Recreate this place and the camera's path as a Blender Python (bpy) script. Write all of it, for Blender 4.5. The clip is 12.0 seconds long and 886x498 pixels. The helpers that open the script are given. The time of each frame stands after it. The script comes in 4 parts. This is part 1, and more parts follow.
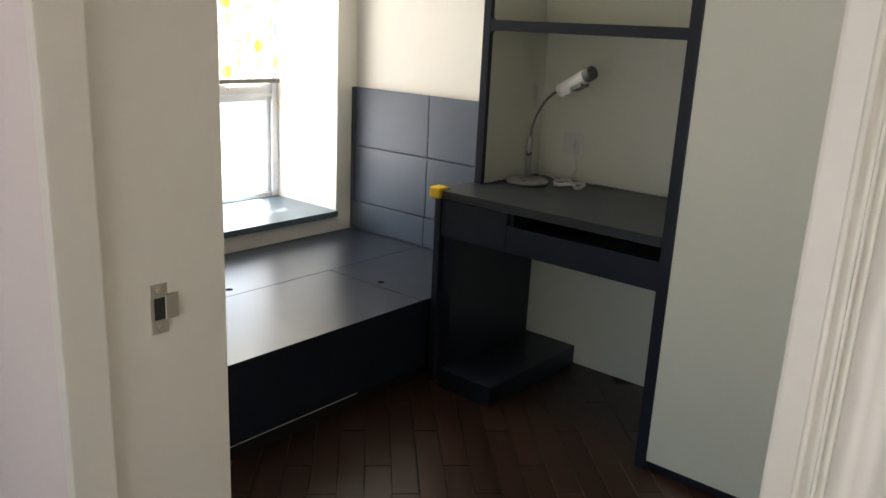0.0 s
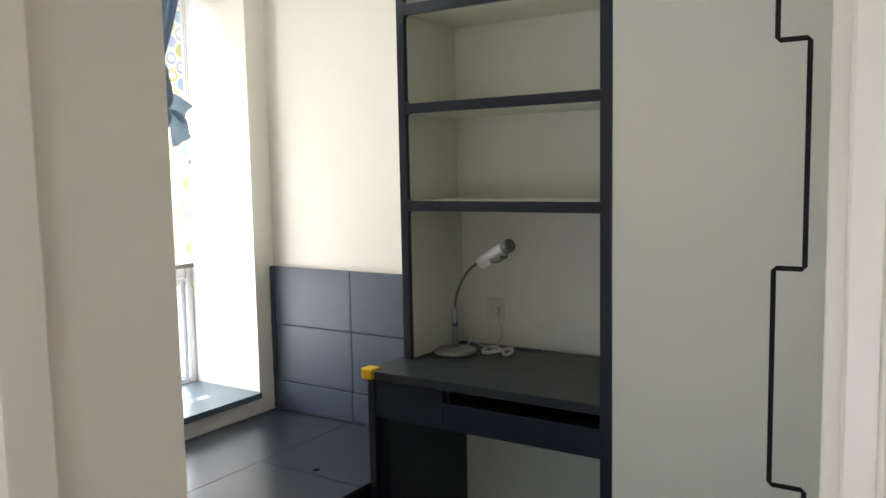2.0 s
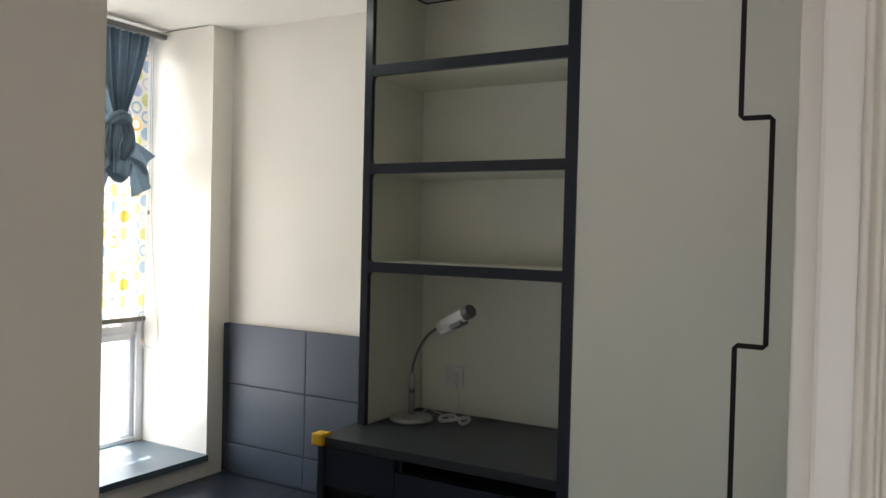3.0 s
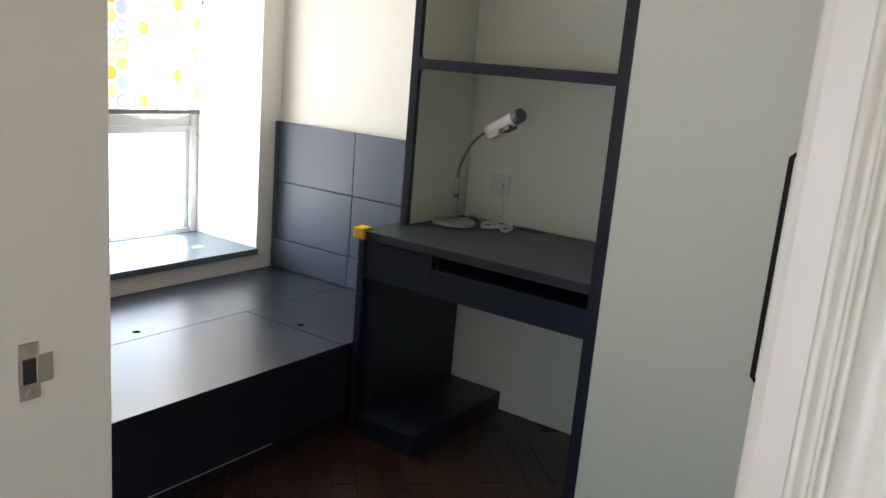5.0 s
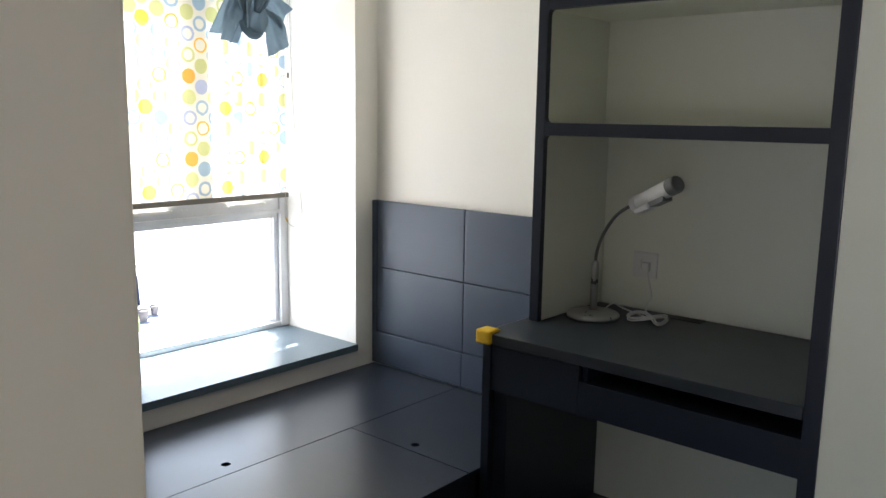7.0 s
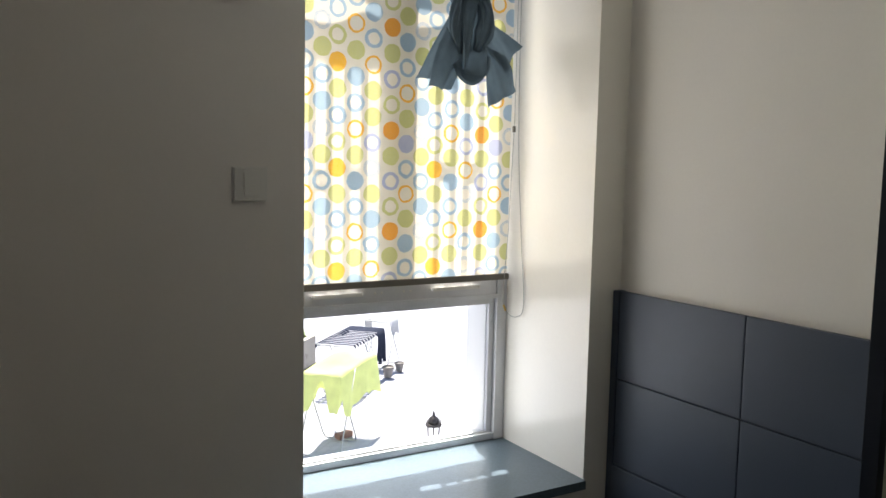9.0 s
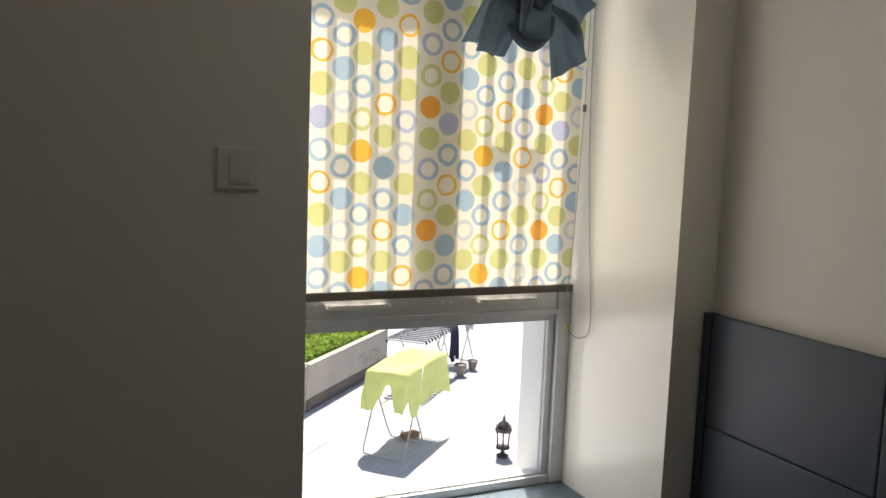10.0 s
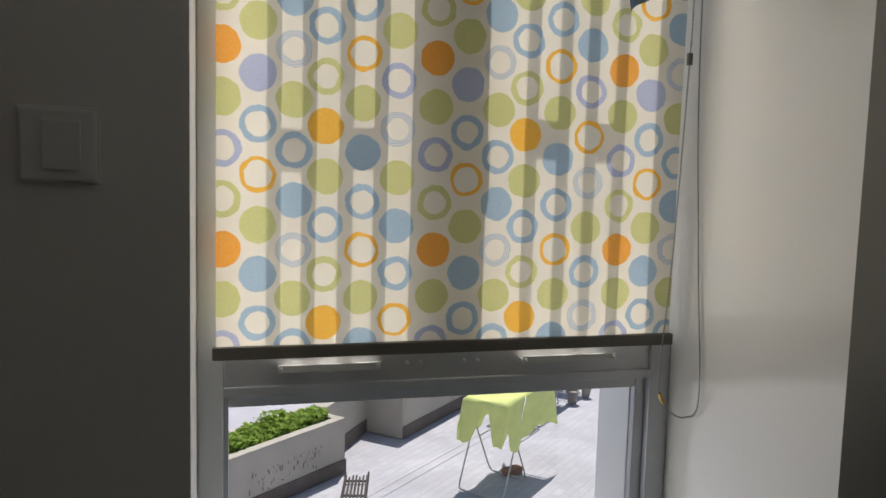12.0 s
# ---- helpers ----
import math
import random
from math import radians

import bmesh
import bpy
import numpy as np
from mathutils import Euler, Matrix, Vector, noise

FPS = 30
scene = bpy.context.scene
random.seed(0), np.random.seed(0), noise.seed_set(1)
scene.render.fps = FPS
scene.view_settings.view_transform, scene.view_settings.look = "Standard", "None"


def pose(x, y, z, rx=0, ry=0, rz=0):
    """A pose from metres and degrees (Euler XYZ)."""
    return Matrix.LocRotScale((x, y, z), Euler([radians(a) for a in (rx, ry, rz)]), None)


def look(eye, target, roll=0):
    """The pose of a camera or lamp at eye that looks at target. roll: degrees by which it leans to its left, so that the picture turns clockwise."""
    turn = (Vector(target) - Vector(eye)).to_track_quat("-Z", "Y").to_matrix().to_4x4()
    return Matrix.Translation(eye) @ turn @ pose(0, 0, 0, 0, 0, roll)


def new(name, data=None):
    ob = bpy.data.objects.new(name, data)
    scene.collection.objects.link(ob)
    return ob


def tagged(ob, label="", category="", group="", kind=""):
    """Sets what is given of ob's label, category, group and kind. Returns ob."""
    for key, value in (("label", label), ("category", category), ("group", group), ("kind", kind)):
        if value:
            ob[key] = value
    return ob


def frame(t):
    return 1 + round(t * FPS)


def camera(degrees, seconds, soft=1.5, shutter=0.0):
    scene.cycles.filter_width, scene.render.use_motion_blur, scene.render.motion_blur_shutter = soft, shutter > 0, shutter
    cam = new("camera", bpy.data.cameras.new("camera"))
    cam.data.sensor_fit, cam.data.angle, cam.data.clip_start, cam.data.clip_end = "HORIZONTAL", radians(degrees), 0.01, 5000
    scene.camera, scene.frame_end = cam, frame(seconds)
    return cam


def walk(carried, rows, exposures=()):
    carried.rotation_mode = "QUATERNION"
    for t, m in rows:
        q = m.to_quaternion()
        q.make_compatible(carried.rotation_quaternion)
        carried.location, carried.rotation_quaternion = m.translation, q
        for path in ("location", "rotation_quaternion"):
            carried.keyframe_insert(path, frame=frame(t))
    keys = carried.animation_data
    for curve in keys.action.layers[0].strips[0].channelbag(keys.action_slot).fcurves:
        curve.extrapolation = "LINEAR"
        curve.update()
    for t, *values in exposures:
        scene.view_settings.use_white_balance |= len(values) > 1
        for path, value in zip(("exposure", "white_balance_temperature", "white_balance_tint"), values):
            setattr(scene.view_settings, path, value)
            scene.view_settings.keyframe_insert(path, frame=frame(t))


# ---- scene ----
cam = camera(58.3, 12.0)
PATH = [
    (0, (-2.819, -2.941, 1.342), (-1.334, -1.715, 0.802), 2.8),
    (0.5, (-2.842, -2.924, 1.373), (-1.233, -1.854, 0.855), 1.5),
    (1, (-2.881, -2.89, 1.369), (-1.204, -1.912, 0.889), 1.4),
    (1.5, (-2.876, -2.864, 1.404), (-1.175, -1.915, 0.949), 1.0),
    (2, (-2.858, -2.864, 1.486), (-1.187, -1.782, 1.29), -1.1),
    (2.5, (-2.808, -2.874, 1.504), (-1.096, -1.84, 1.507), 1.0),
    (3, (-2.801, -2.853, 1.485), (-1.079, -1.838, 1.447), 1.4),
    (3.5, (-2.785, -2.845, 1.413), (-1.047, -1.886, 1.17), 1.8),
    (3.7, (-2.772, -2.844, 1.405), (-1.037, -1.903, 1.079), 1.7),
    (5.3, (-2.706, -2.893, 1.336), (-1.194, -1.673, 0.863), 6.7),
    (5.5, (-2.67, -2.844, 1.335), (-1.279, -1.491, 0.851), 5.1),
    (6, (-2.573, -2.667, 1.364), (-1.167, -1.322, 0.9), 3.2),
    (6.5, (-2.52, -2.537, 1.391), (-0.943, -1.37, 1.003), 3.0),
    (7, (-2.409, -2.45, 1.383), (-0.913, -1.164, 1.057), 0.9),
    (7.5, (-2.266, -2.357, 1.418), (-0.966, -0.844, 1.272), -0.2),
    (7.7, (-2.223, -2.326, 1.424), (-0.984, -0.761, 1.292), -0.4),
    (9.3, (-1.709, -1.803, 1.401), (-0.756, -0.057, 1.194), 1.8),
    (9.5, (-1.638, -1.735, 1.401), (-0.739, 0.04, 1.191), 2.1),
    (10, (-1.483, -1.544, 1.391), (-0.653, 0.262, 1.17), 2.2),
    (10.5, (-1.339, -1.325, 1.435), (-0.533, 0.5, 1.291), 1.8),
    (11, (-1.161, -1.19, 1.413), (-0.436, 0.671, 1.323), 0.9),
    (11.5, (-1.048, -1.087, 1.371), (-0.447, 0.818, 1.258), 1.1),
    (12, (-0.99, -0.913, 1.339), (-0.45, 1.003, 1.144), 1.6),
]
EXPOSURES = [(0.0, 2.8, 7000, 10), (1.0, 3.1, 6900, 10), (2.0, 2.9, 6700, 10), (2.5, 2.45, 6700, 10), (3.0, 2.3, 6700, 10), (3.7, 2.4, 6600, 10), (5.5, 3.1, 6500, 10), (6.5, 2.75, 6400, 10), (7.1, 2.45, 6400, 10), (7.7, 1.75, 6400, 10), (9.3, 1.2, 6900, 10), (9.5, 1.15, 7000, 10), (10.0, 0.75, 7300, 10), (10.5, 0.22, 7500, 11), (11.1, -0.04, 7600, 12), (11.5, -0.10, 7350, 12), (12.0, -0.06, 6650, 11)]
walk(cam, [(t, look(eye, target, roll)) for t, eye, target, roll in PATH], EXPOSURES)

# ---- world, sun, lamps ----
import functools
SUN_AZ, SUN_EL = 22.0, 64.0          # degrees clockwise from +y, and above the horizon
world = bpy.data.worlds.new("sky")
scene.world = world
world.use_nodes = True
wn = world.node_tree.nodes
sky = wn.new("ShaderNodeTexSky")
sky.sky_type, sky.sun_disc = "NISHITA", False
sky.sun_elevation, sky.sun_rotation = radians(SUN_EL), radians(SUN_AZ)
wn["Background"].inputs["Strength"].default_value = 0.10
world.node_tree.links.new(sky.outputs[0], wn["Background"].inputs["Color"])
sun = new("sun", bpy.data.lights.new("sun", "SUN"))
sun.data.energy, sun.data.angle, sun.data.color = 5.0, radians(0.5), (1.0, 0.965, 0.91)
_s = Vector((math.sin(radians(SUN_AZ)) * math.cos(radians(SUN_EL)), math.cos(radians(SUN_AZ)) * math.cos(radians(SUN_EL)), math.sin(radians(SUN_EL))))
sun.matrix_world = look(_s * 30, (0, 0, 0))
# daylight in the opening of the lower pane
day = new("window_daylight", bpy.data.lights.new("window_daylight", "AREA"))
day.data.shape, day.data.size, day.data.size_y = "RECTANGLE", 0.78, 0.47
day.data.energy, day.data.color = 0.8, (0.93, 0.97, 1.0)
day.matrix_world = look((-0.58, 0.47, 0.68), (-0.58, -1.0, 0.68))
# daylight that the thin blind lets through the upper opening
day2 = new("window_daylight", bpy.data.lights.new("window_daylight", "AREA"))
day2.data.shape, day2.data.size, day2.data.size_y = "RECTANGLE", 0.82, 1.25
day2.data.energy, day2.data.color = 2.2, (0.98, 0.98, 0.97)
day2.matrix_world = look((-0.58, 0.408, 1.70), (-0.58, -1.0, 1.70))


# ---- helpers for meshes and materials ----
def part(name, bm, material, parent=None, label="", smooth=False):
    me = bpy.data.meshes.new(name)
    bm.to_mesh(me)
    bm.free()
    me.materials.append(material)
    if smooth:
        for p in me.polygons:
            p.use_smooth = True
    ob = new(name, me)
    if parent is not None:
        ob.parent = parent
    if label:
        ob["label"] = label
    return ob


def thing(name, label, category, at=(0, 0, 0), group="", kind=""):
    e = new(name)
    e.location = at
    e.empty_display_size = 0.1
    return tagged(e, label, category, group, kind)


def add_box(bm, x0, x1, y0, y1, z0, z1, bevel=0.0, seg=2):
    m = Matrix.LocRotScale(((x0 + x1) / 2, (y0 + y1) / 2, (z0 + z1) / 2), None, (x1 - x0, y1 - y0, z1 - z0))
    r = bmesh.ops.create_cube(bm, size=1.0, matrix=m)
    if bevel:
        es = {e for v in r["verts"] for e in v.link_edges}
        bmesh.ops.bevel(bm, geom=list(es), offset=bevel, segments=seg, profile=0.7, affect="EDGES")
    return bm


def box(x0, x1, y0, y1, z0, z1, bevel=0.0, seg=2):
    return add_box(bmesh.new(), x0, x1, y0, y1, z0, z1, bevel, seg)


def add_poly_prism(bm, pts, axis, a, b):
    """A prism over a flat outline; axis 'x', 'y' or 'z' is the way it is drawn out, from a to b."""
    def at3(p, w):
        return {"x": (w, p[0], p[1]), "y": (p[0], w, p[1]), "z": (p[0], p[1], w)}[axis]
    lo = [bm.verts.new(at3(p, a)) for p in pts]
    hi = [bm.verts.new(at3(p, b)) for p in pts]
    n = len(pts)
    bm.faces.new(lo)
    bm.faces.new(hi[::-1])
    for i in range(n):
        bm.faces.new((lo[i], hi[i], hi[(i + 1) % n], lo[(i + 1) % n]))
    bmesh.ops.recalc_face_normals(bm, faces=bm.faces[:])
    return bm


def add_tube(bm, pts, r, seg=10, taper=None, caps=True):
    """A round tube along points."""
    pts = [Vector(p) for p in pts]
    rings = []
    up = Vector((0, 0, 1))
    for i, p in enumerate(pts):
        d = (pts[min(i + 1, len(pts) - 1)] - pts[max(i - 1, 0)]).normalized()
        side = d.cross(up)
        if side.length < 0.05:
            side = d.cross(Vector((0, 1, 0)))
        side.normalize()
        up2 = side.cross(d).normalized()
        up = up2
        rr = r if taper is None else taper[i]
        rings.append([bm.verts.new(p + side * math.cos(a) * rr + up2 * math.sin(a) * rr) for a in [2 * math.pi * k / seg for k in range(seg)]])
    for a, b in zip(rings, rings[1:]):
        for k in range(seg):
            bm.faces.new((a[k], a[(k + 1) % seg], b[(k + 1) % seg], b[k]))
    if caps:
        bm.faces.new(rings[0][::-1])
        bm.faces.new(rings[-1])
    return bm


def tube(pts, r, seg=10, taper=None):
    return add_tube(bmesh.new(), pts, r, seg, taper)


def add_lathe(bm, prof, seg=32, at=(0, 0, 0)):
    """Turned shape: profile of (radius, height) about the upright axis."""
    ox, oy, oz = at
    rings = [[bm.verts.new((ox + r * math.cos(2 * math.pi * k / seg), oy + r * math.sin(2 * math.pi * k / seg), oz + z)) for k in range(seg)] for r, z in prof]
    for a, b in zip(rings, rings[1:]):
        for k in range(seg):
            bm.faces.new((a[k], a[(k + 1) % seg], b[(k + 1) % seg], b[k]))
    bm.faces.new(rings[0][::-1])
    bm.faces.new(rings[-1])
    return bm


def smooth_line(pts, n=8):
    """Catmull-Rom through points."""
    P = [Vector(p) for p in pts]
    P = [P[0]] + P + [P[-1]]
    out = []
    for i in range(1, len(P) - 2):
        for k in range(n):
            t = k / n
            a, b, c, d = P[i - 1], P[i], P[i + 1], P[i + 2]
            out.append(0.5 * (2 * b + (c - a) * t + (2 * a - 5 * b + 4 * c - d) * t * t + (3 * b - a - 3 * c + d) * t ** 3))
    out.append(P[-2])
    return out


def material(name, color, rough=0.5, metal=0.0, vary=0.08, scale=6.0, fine=120.0, bump=0.05, spec=0.5, rough_vary=0.1, coat=0.0, hue=None, stretch=(1, 1, 1)):
    """A painted, moulded or milled surface with a broad and a fine variation, and a fine relief."""
    m = bpy.data.materials.new(name)
    m.use_nodes = True
    nt = m.node_tree
    N, L = nt.nodes, nt.links
    b = N["Principled BSDF"]
    b.inputs["Metallic"].default_value = metal
    b.inputs["Specular IOR Level"].default_value = spec
    b.inputs["Coat Weight"].default_value = coat
    b.inputs["Coat Roughness"].default_value = 0.12
    tc = N.new("ShaderNodeTexCoord")
    mp = N.new("ShaderNodeMapping")
    mp.inputs["Scale"].default_value = stretch
    L.new(tc.outputs["Object"], mp.inputs["Vector"])
    n1, n2 = N.new("ShaderNodeTexNoise"), N.new("ShaderNodeTexNoise")
    for n, s, d in ((n1, scale, 4), (n2, fine, 3)):
        n.inputs["Scale"].default_value, n.inputs["Detail"].default_value = s, d
        L.new(mp.outputs[0], n.inputs["Vector"])
    add = N.new("ShaderNodeMath")
    add.operation = "MULTIPLY_ADD"
    L.new(n2.outputs["Fac"], add.inputs[0])
    add.inputs[1].default_value = 0.4
    L.new(n1.outputs["Fac"], add.inputs[2])
    ramp = N.new("ShaderNodeMapRange")
    ramp.inputs["From Min"].default_value, ramp.inputs["From Max"].default_value = 0.4, 1.0
    L.new(add.outputs[0], ramp.inputs["Value"])
    mix = N.new("ShaderNodeMix")
    mix.data_type = "RGBA"
    lo = [max(0, c * (1 - vary)) for c in color]
    hi = [min(1, c * (1 + vary)) for c in (hue or color)]
    mix.inputs["A"].default_value, mix.inputs["B"].default_value = (*lo, 1), (*hi, 1)
    L.new(ramp.outputs[0], mix.inputs["Factor"])
    L.new(mix.outputs["Result"], b.inputs["Base Color"])
    rr = N.new("ShaderNodeMapRange")
    rr.inputs["To Min"].default_value, rr.inputs["To Max"].default_value = max(0.02, rough - rough_vary), min(1, rough + rough_vary)
    L.new(n1.outputs["Fac"], rr.inputs["Value"])
    L.new(rr.outputs[0], b.inputs["Roughness"])
    bp = N.new("ShaderNodeBump")
    bp.inputs["Strength"].default_value, bp.inputs["Distance"].default_value = bump, 0.002
    L.new(add.outputs[0], bp.inputs["Height"])
    L.new(bp.outputs[0], b.inputs["Normal"])
    return m


def wood_floor(name):
    m = material(name, (0.040, 0.019, 0.012), 0.34, vary=0.45, scale=3.0, fine=60.0, bump=0.1, stretch=(0.6, 6, 1), rough_vary=0.12)
    nt = m.node_tree
    N, L = nt.nodes, nt.links
    oi = N.new("ShaderNodeObjectInfo")
    hs = N.new("ShaderNodeHueSaturation")
    mr = N.new("ShaderNodeMapRange")
    mr.inputs["To Min"].default_value, mr.inputs["To Max"].default_value = 0.78, 1.25
    L.new(oi.outputs["Random"], mr.inputs["Value"])
    L.new(mr.outputs[0], hs.inputs["Value"])
    b = N["Principled BSDF"]
    src = b.inputs["Base Color"].links[0].from_socket
    L.new(src, hs.inputs["Color"])
    L.new(hs.outputs[0], b.inputs["Base Color"])
    return m


def glass(name):
    m = bpy.data.materials.new(name)
    m.use_nodes = True
    b = m.node_tree.nodes["Principled BSDF"]
    b.inputs["Transmission Weight"].default_value, b.inputs["Roughness"].default_value, b.inputs["IOR"].default_value = 1.0, 0.0, 1.45
    b.inputs["Base Color"].default_value = (0.96, 0.98, 0.97, 1)
    return m


def glow(name, color, strength):
    m = bpy.data.materials.new(name)
    m.use_nodes = True
    b = m.node_tree.nodes["Principled BSDF"]
    b.inputs["Base Color"].default_value = (*color, 1)
    b.inputs["Emission Color"].default_value, b.inputs["Emission Strength"].default_value = (*color, 1), strength
    return m


def cloth(name, color, translucent=0.3, scale=30.0, vary=0.12, back=None):
    """Woven cloth, which lets part of the light through."""
    m = material(name, color, 0.9, vary=vary, scale=scale, fine=700.0, bump=0.25, spec=0.15)
    nt = m.node_tree
    N, L = nt.nodes, nt.links
    b = N["Principled BSDF"]
    out = N["Material Output"]
    tr = N.new("ShaderNodeBsdfTranslucent")
    L.new(b.inputs["Base Color"].links[0].from_socket, tr.inputs["Color"])
    mx = N.new("ShaderNodeMixShader")
    mx.inputs[0].default_value = translucent
    L.new(b.outputs[0], mx.inputs[1])
    L.new(tr.outputs[0], mx.inputs[2])
    L.new(mx.outputs[0], out.inputs["Surface"])
    return m


PITCH_U, PITCH_V = 0.0594, 0.0823
COLUMN_AT = (0.0, 0.057, 0.115, 0.1668, 0.230, 0.290)       # centres of the printed columns within one repeat


def dotted_blind(name):
    """Cream roller-blind cloth printed with discs and rings: six columns by four rows, with three columns that vary over a longer repeat."""
    m = cloth(name, (0.87, 0.81, 0.70), 0.51, scale=8.0, vary=0.05)
    nt = m.node_tree
    N, L = nt.nodes, nt.links

    def mth(op, a, b=None, c=None):
        n = N.new("ShaderNodeMath")
        n.operation = op
        for i, v in enumerate((a, b, c)):
            if v is None:
                continue
            if isinstance(v, (int, float)):
                n.inputs[i].default_value = v
            else:
                L.new(v, n.inputs[i])
        return n.outputs[0]

    tc = N.new("ShaderNodeTexCoord")
    wob = N.new("ShaderNodeTexNoise")
    wob.inputs["Scale"].default_value, wob.inputs["Detail"].default_value = 42.0, 4
    L.new(tc.outputs["Object"], wob.inputs["Vector"])
    sep, sw = N.new("ShaderNodeSeparateXYZ"), N.new("ShaderNodeSeparateXYZ")
    L.new(tc.outputs["Object"], sep.inputs[0])
    L.new(wob.outputs["Color"], sw.inputs[0])
    u0 = mth("MULTIPLY_ADD", sw.outputs[0], 0.008, mth("ADD", sep.outputs[0], 6.0 * 6 * PITCH_U + 0.988 + PITCH_U / 2 - 0.004))
    v0 = mth("MULTIPLY_ADD", sw.outputs[1], 0.008, mth("MULTIPLY_ADD", sep.outputs[2], -1.0, 1.531 + 8 * 4 * PITCH_V + PITCH_V / 2 - 0.004))
    v1 = mth("ADD", v0, PITCH_V / 2)

    @functools.lru_cache(maxsize=None)
    def cell(cols, rows, odd):
        cmb = N.new("ShaderNodeCombineXYZ")
        L.new(mth("MODULO", u0, cols * PITCH_U), cmb.inputs[0])
        L.new(mth("MODULO", v1 if odd else v0, rows * PITCH_V), cmb.inputs[1])
        return cmb.outputs[0]

    orange, gold = (0.92, 0.37, 0.010), (0.92, 0.47, 0.012)
    green, lav, blue, pale = (0.61, 0.61, 0.23), (0.43, 0.47, 0.66), (0.34, 0.49, 0.62), (0.40, 0.50, 0.62)
    columns = (
        (("disc", orange), ("disc", green), ("ring", lav), ("ring", green)),
        (("disc", green), ("disc", lav), ("ring", blue), ("thin", gold), ("disc", green), ("disc", blue), ("ring", blue), ("thin", gold)),
        (("scribble", pale), ("disc", green), ("ring", blue), ("disc", blue)),
        (("ring", blue), ("ring", green), ("disc", gold), ("disc", green)),
        (("thin", gold), ("disc", green), ("disc", blue), ("ring", blue)),
        (("disc", green), ("ring", lav), ("scribble", pale), ("disc", green), ("disc", blue), ("ring", blue), ("thin", gold), ("disc", green)),
        (("disc", blue), ("ring", lav), ("thin", gold), ("scribble", pale), ("disc", green), ("ring", blue), ("scribble", pale), ("disc", green)))
    b = N["Principled BSDF"]
    base = b.inputs["Base Color"].links[0].from_socket
    fib = N.new("ShaderNodeTexNoise")
    fib.inputs["Scale"].default_value = 260.0
    L.new(tc.outputs["Object"], fib.inputs["Vector"])
    for i, col in zip((0, 1, 2, 3, 4, 5, 11), columns):
        for j, (kind, c) in enumerate(col):
            d = N.new("ShaderNodeVectorMath")
            d.operation = "DISTANCE"
            L.new(cell(12 if i in (5, 11) else 6, len(col), i % 2), d.inputs[0])
            d.inputs[1].default_value = (COLUMN_AT[i % 6] + (6.5 if i > 5 else 0.5) * PITCH_U, (j + 0.5) * PITCH_V, 0)
            dist = d.outputs["Value"]
            if kind == "disc":
                k = mth("MULTIPLY", mth("SUBTRACT", 0.0308, dist), 700.0)
            elif kind == "scribble":
                w = mth("ABSOLUTE", mth("SUBTRACT", mth("PINGPONG", mth("MULTIPLY_ADD", sw.outputs[2], 0.012, dist), 0.0028), 0.0014))
                lim = mth("LESS_THAN", mth("ABSOLUTE", mth("SUBTRACT", dist, 0.0245)), 0.0055)
                k = mth("MULTIPLY", mth("MULTIPLY", mth("SUBTRACT", 0.0010, w), 2500.0), lim)
            else:
                r, hw = (0.0262, 0.0042) if kind == "thin" else (0.0250, 0.0058)
                k = mth("MULTIPLY", mth("SUBTRACT", mth("MULTIPLY_ADD", sw.outputs[2], 0.007, hw - 0.0035), mth("ABSOLUTE", mth("SUBTRACT", dist, r))), 900.0)
            cl = N.new("ShaderNodeClamp")
            L.new(k, cl.inputs[0])
            fac = mth("MULTIPLY", cl.outputs[0], mth("MULTIPLY_ADD", fib.outputs["Fac"], 0.30, 0.74))
            mix = N.new("ShaderNodeMix")
            mix.data_type = "RGBA"
            L.new(fac, mix.inputs["Factor"])
            L.new(base, mix.inputs["A"])
            mix.inputs["B"].default_value = (*c, 1)
            base = mix.outputs["Result"]
    L.new(base, b.inputs["Base Color"])
    for n in N:
        if n.type == "BSDF_TRANSLUCENT":
            L.new(base, n.inputs["Color"])
    return m


# ---- materials ----
M_WALL = material("wall_paint", (0.785, 0.755, 0.72), 0.75, vary=0.03, scale=1.5, fine=90, bump=0.12, spec=0.3)
M_REVEAL = material("semi_gloss_wall_paint", (0.80, 0.77, 0.72), 0.18, vary=0.03, scale=1.5, fine=90, bump=0.15, rough_vary=0.05)
M_HALL = material("hall_paint", (0.73, 0.64, 0.575), 0.75, vary=0.03, scale=1.5, fine=90, bump=0.12, spec=0.3)
M_CEIL = material("ceiling_paint", (0.80, 0.78, 0.75), 0.85, vary=0.02, scale=1.2, fine=60, bump=0.08, spec=0.2)
M_GLOSS = material("white_gloss_paint", (0.72, 0.675, 0.56), 0.38, vary=0.03, scale=2.5, fine=40, bump=0.08)
M_NAVY = material("navy_laminate", (0.013, 0.019, 0.033), 0.32, vary=0.15, scale=5, fine=260, bump=0.06, rough_vary=0.06)
M_DESK = material("charcoal_laminate", (0.024, 0.031, 0.040), 0.38, vary=0.15, scale=4, fine=240, bump=0.05)
M_DARK = material("dark_gap", (0.012, 0.011, 0.012), 0.7, vary=0.2, bump=0.0)
M_BOARD = material("pale_cabinet_board", (0.79, 0.80, 0.69), 0.5, vary=0.025, scale=2, fine=200, bump=0.04, spec=0.4)
M_PADHB = material("slate_blue_panel", (0.042, 0.057, 0.090), 0.45, vary=0.1, scale=4, fine=300, bump=0.06)
M_FLOOR = wood_floor("dark_stained_oak")
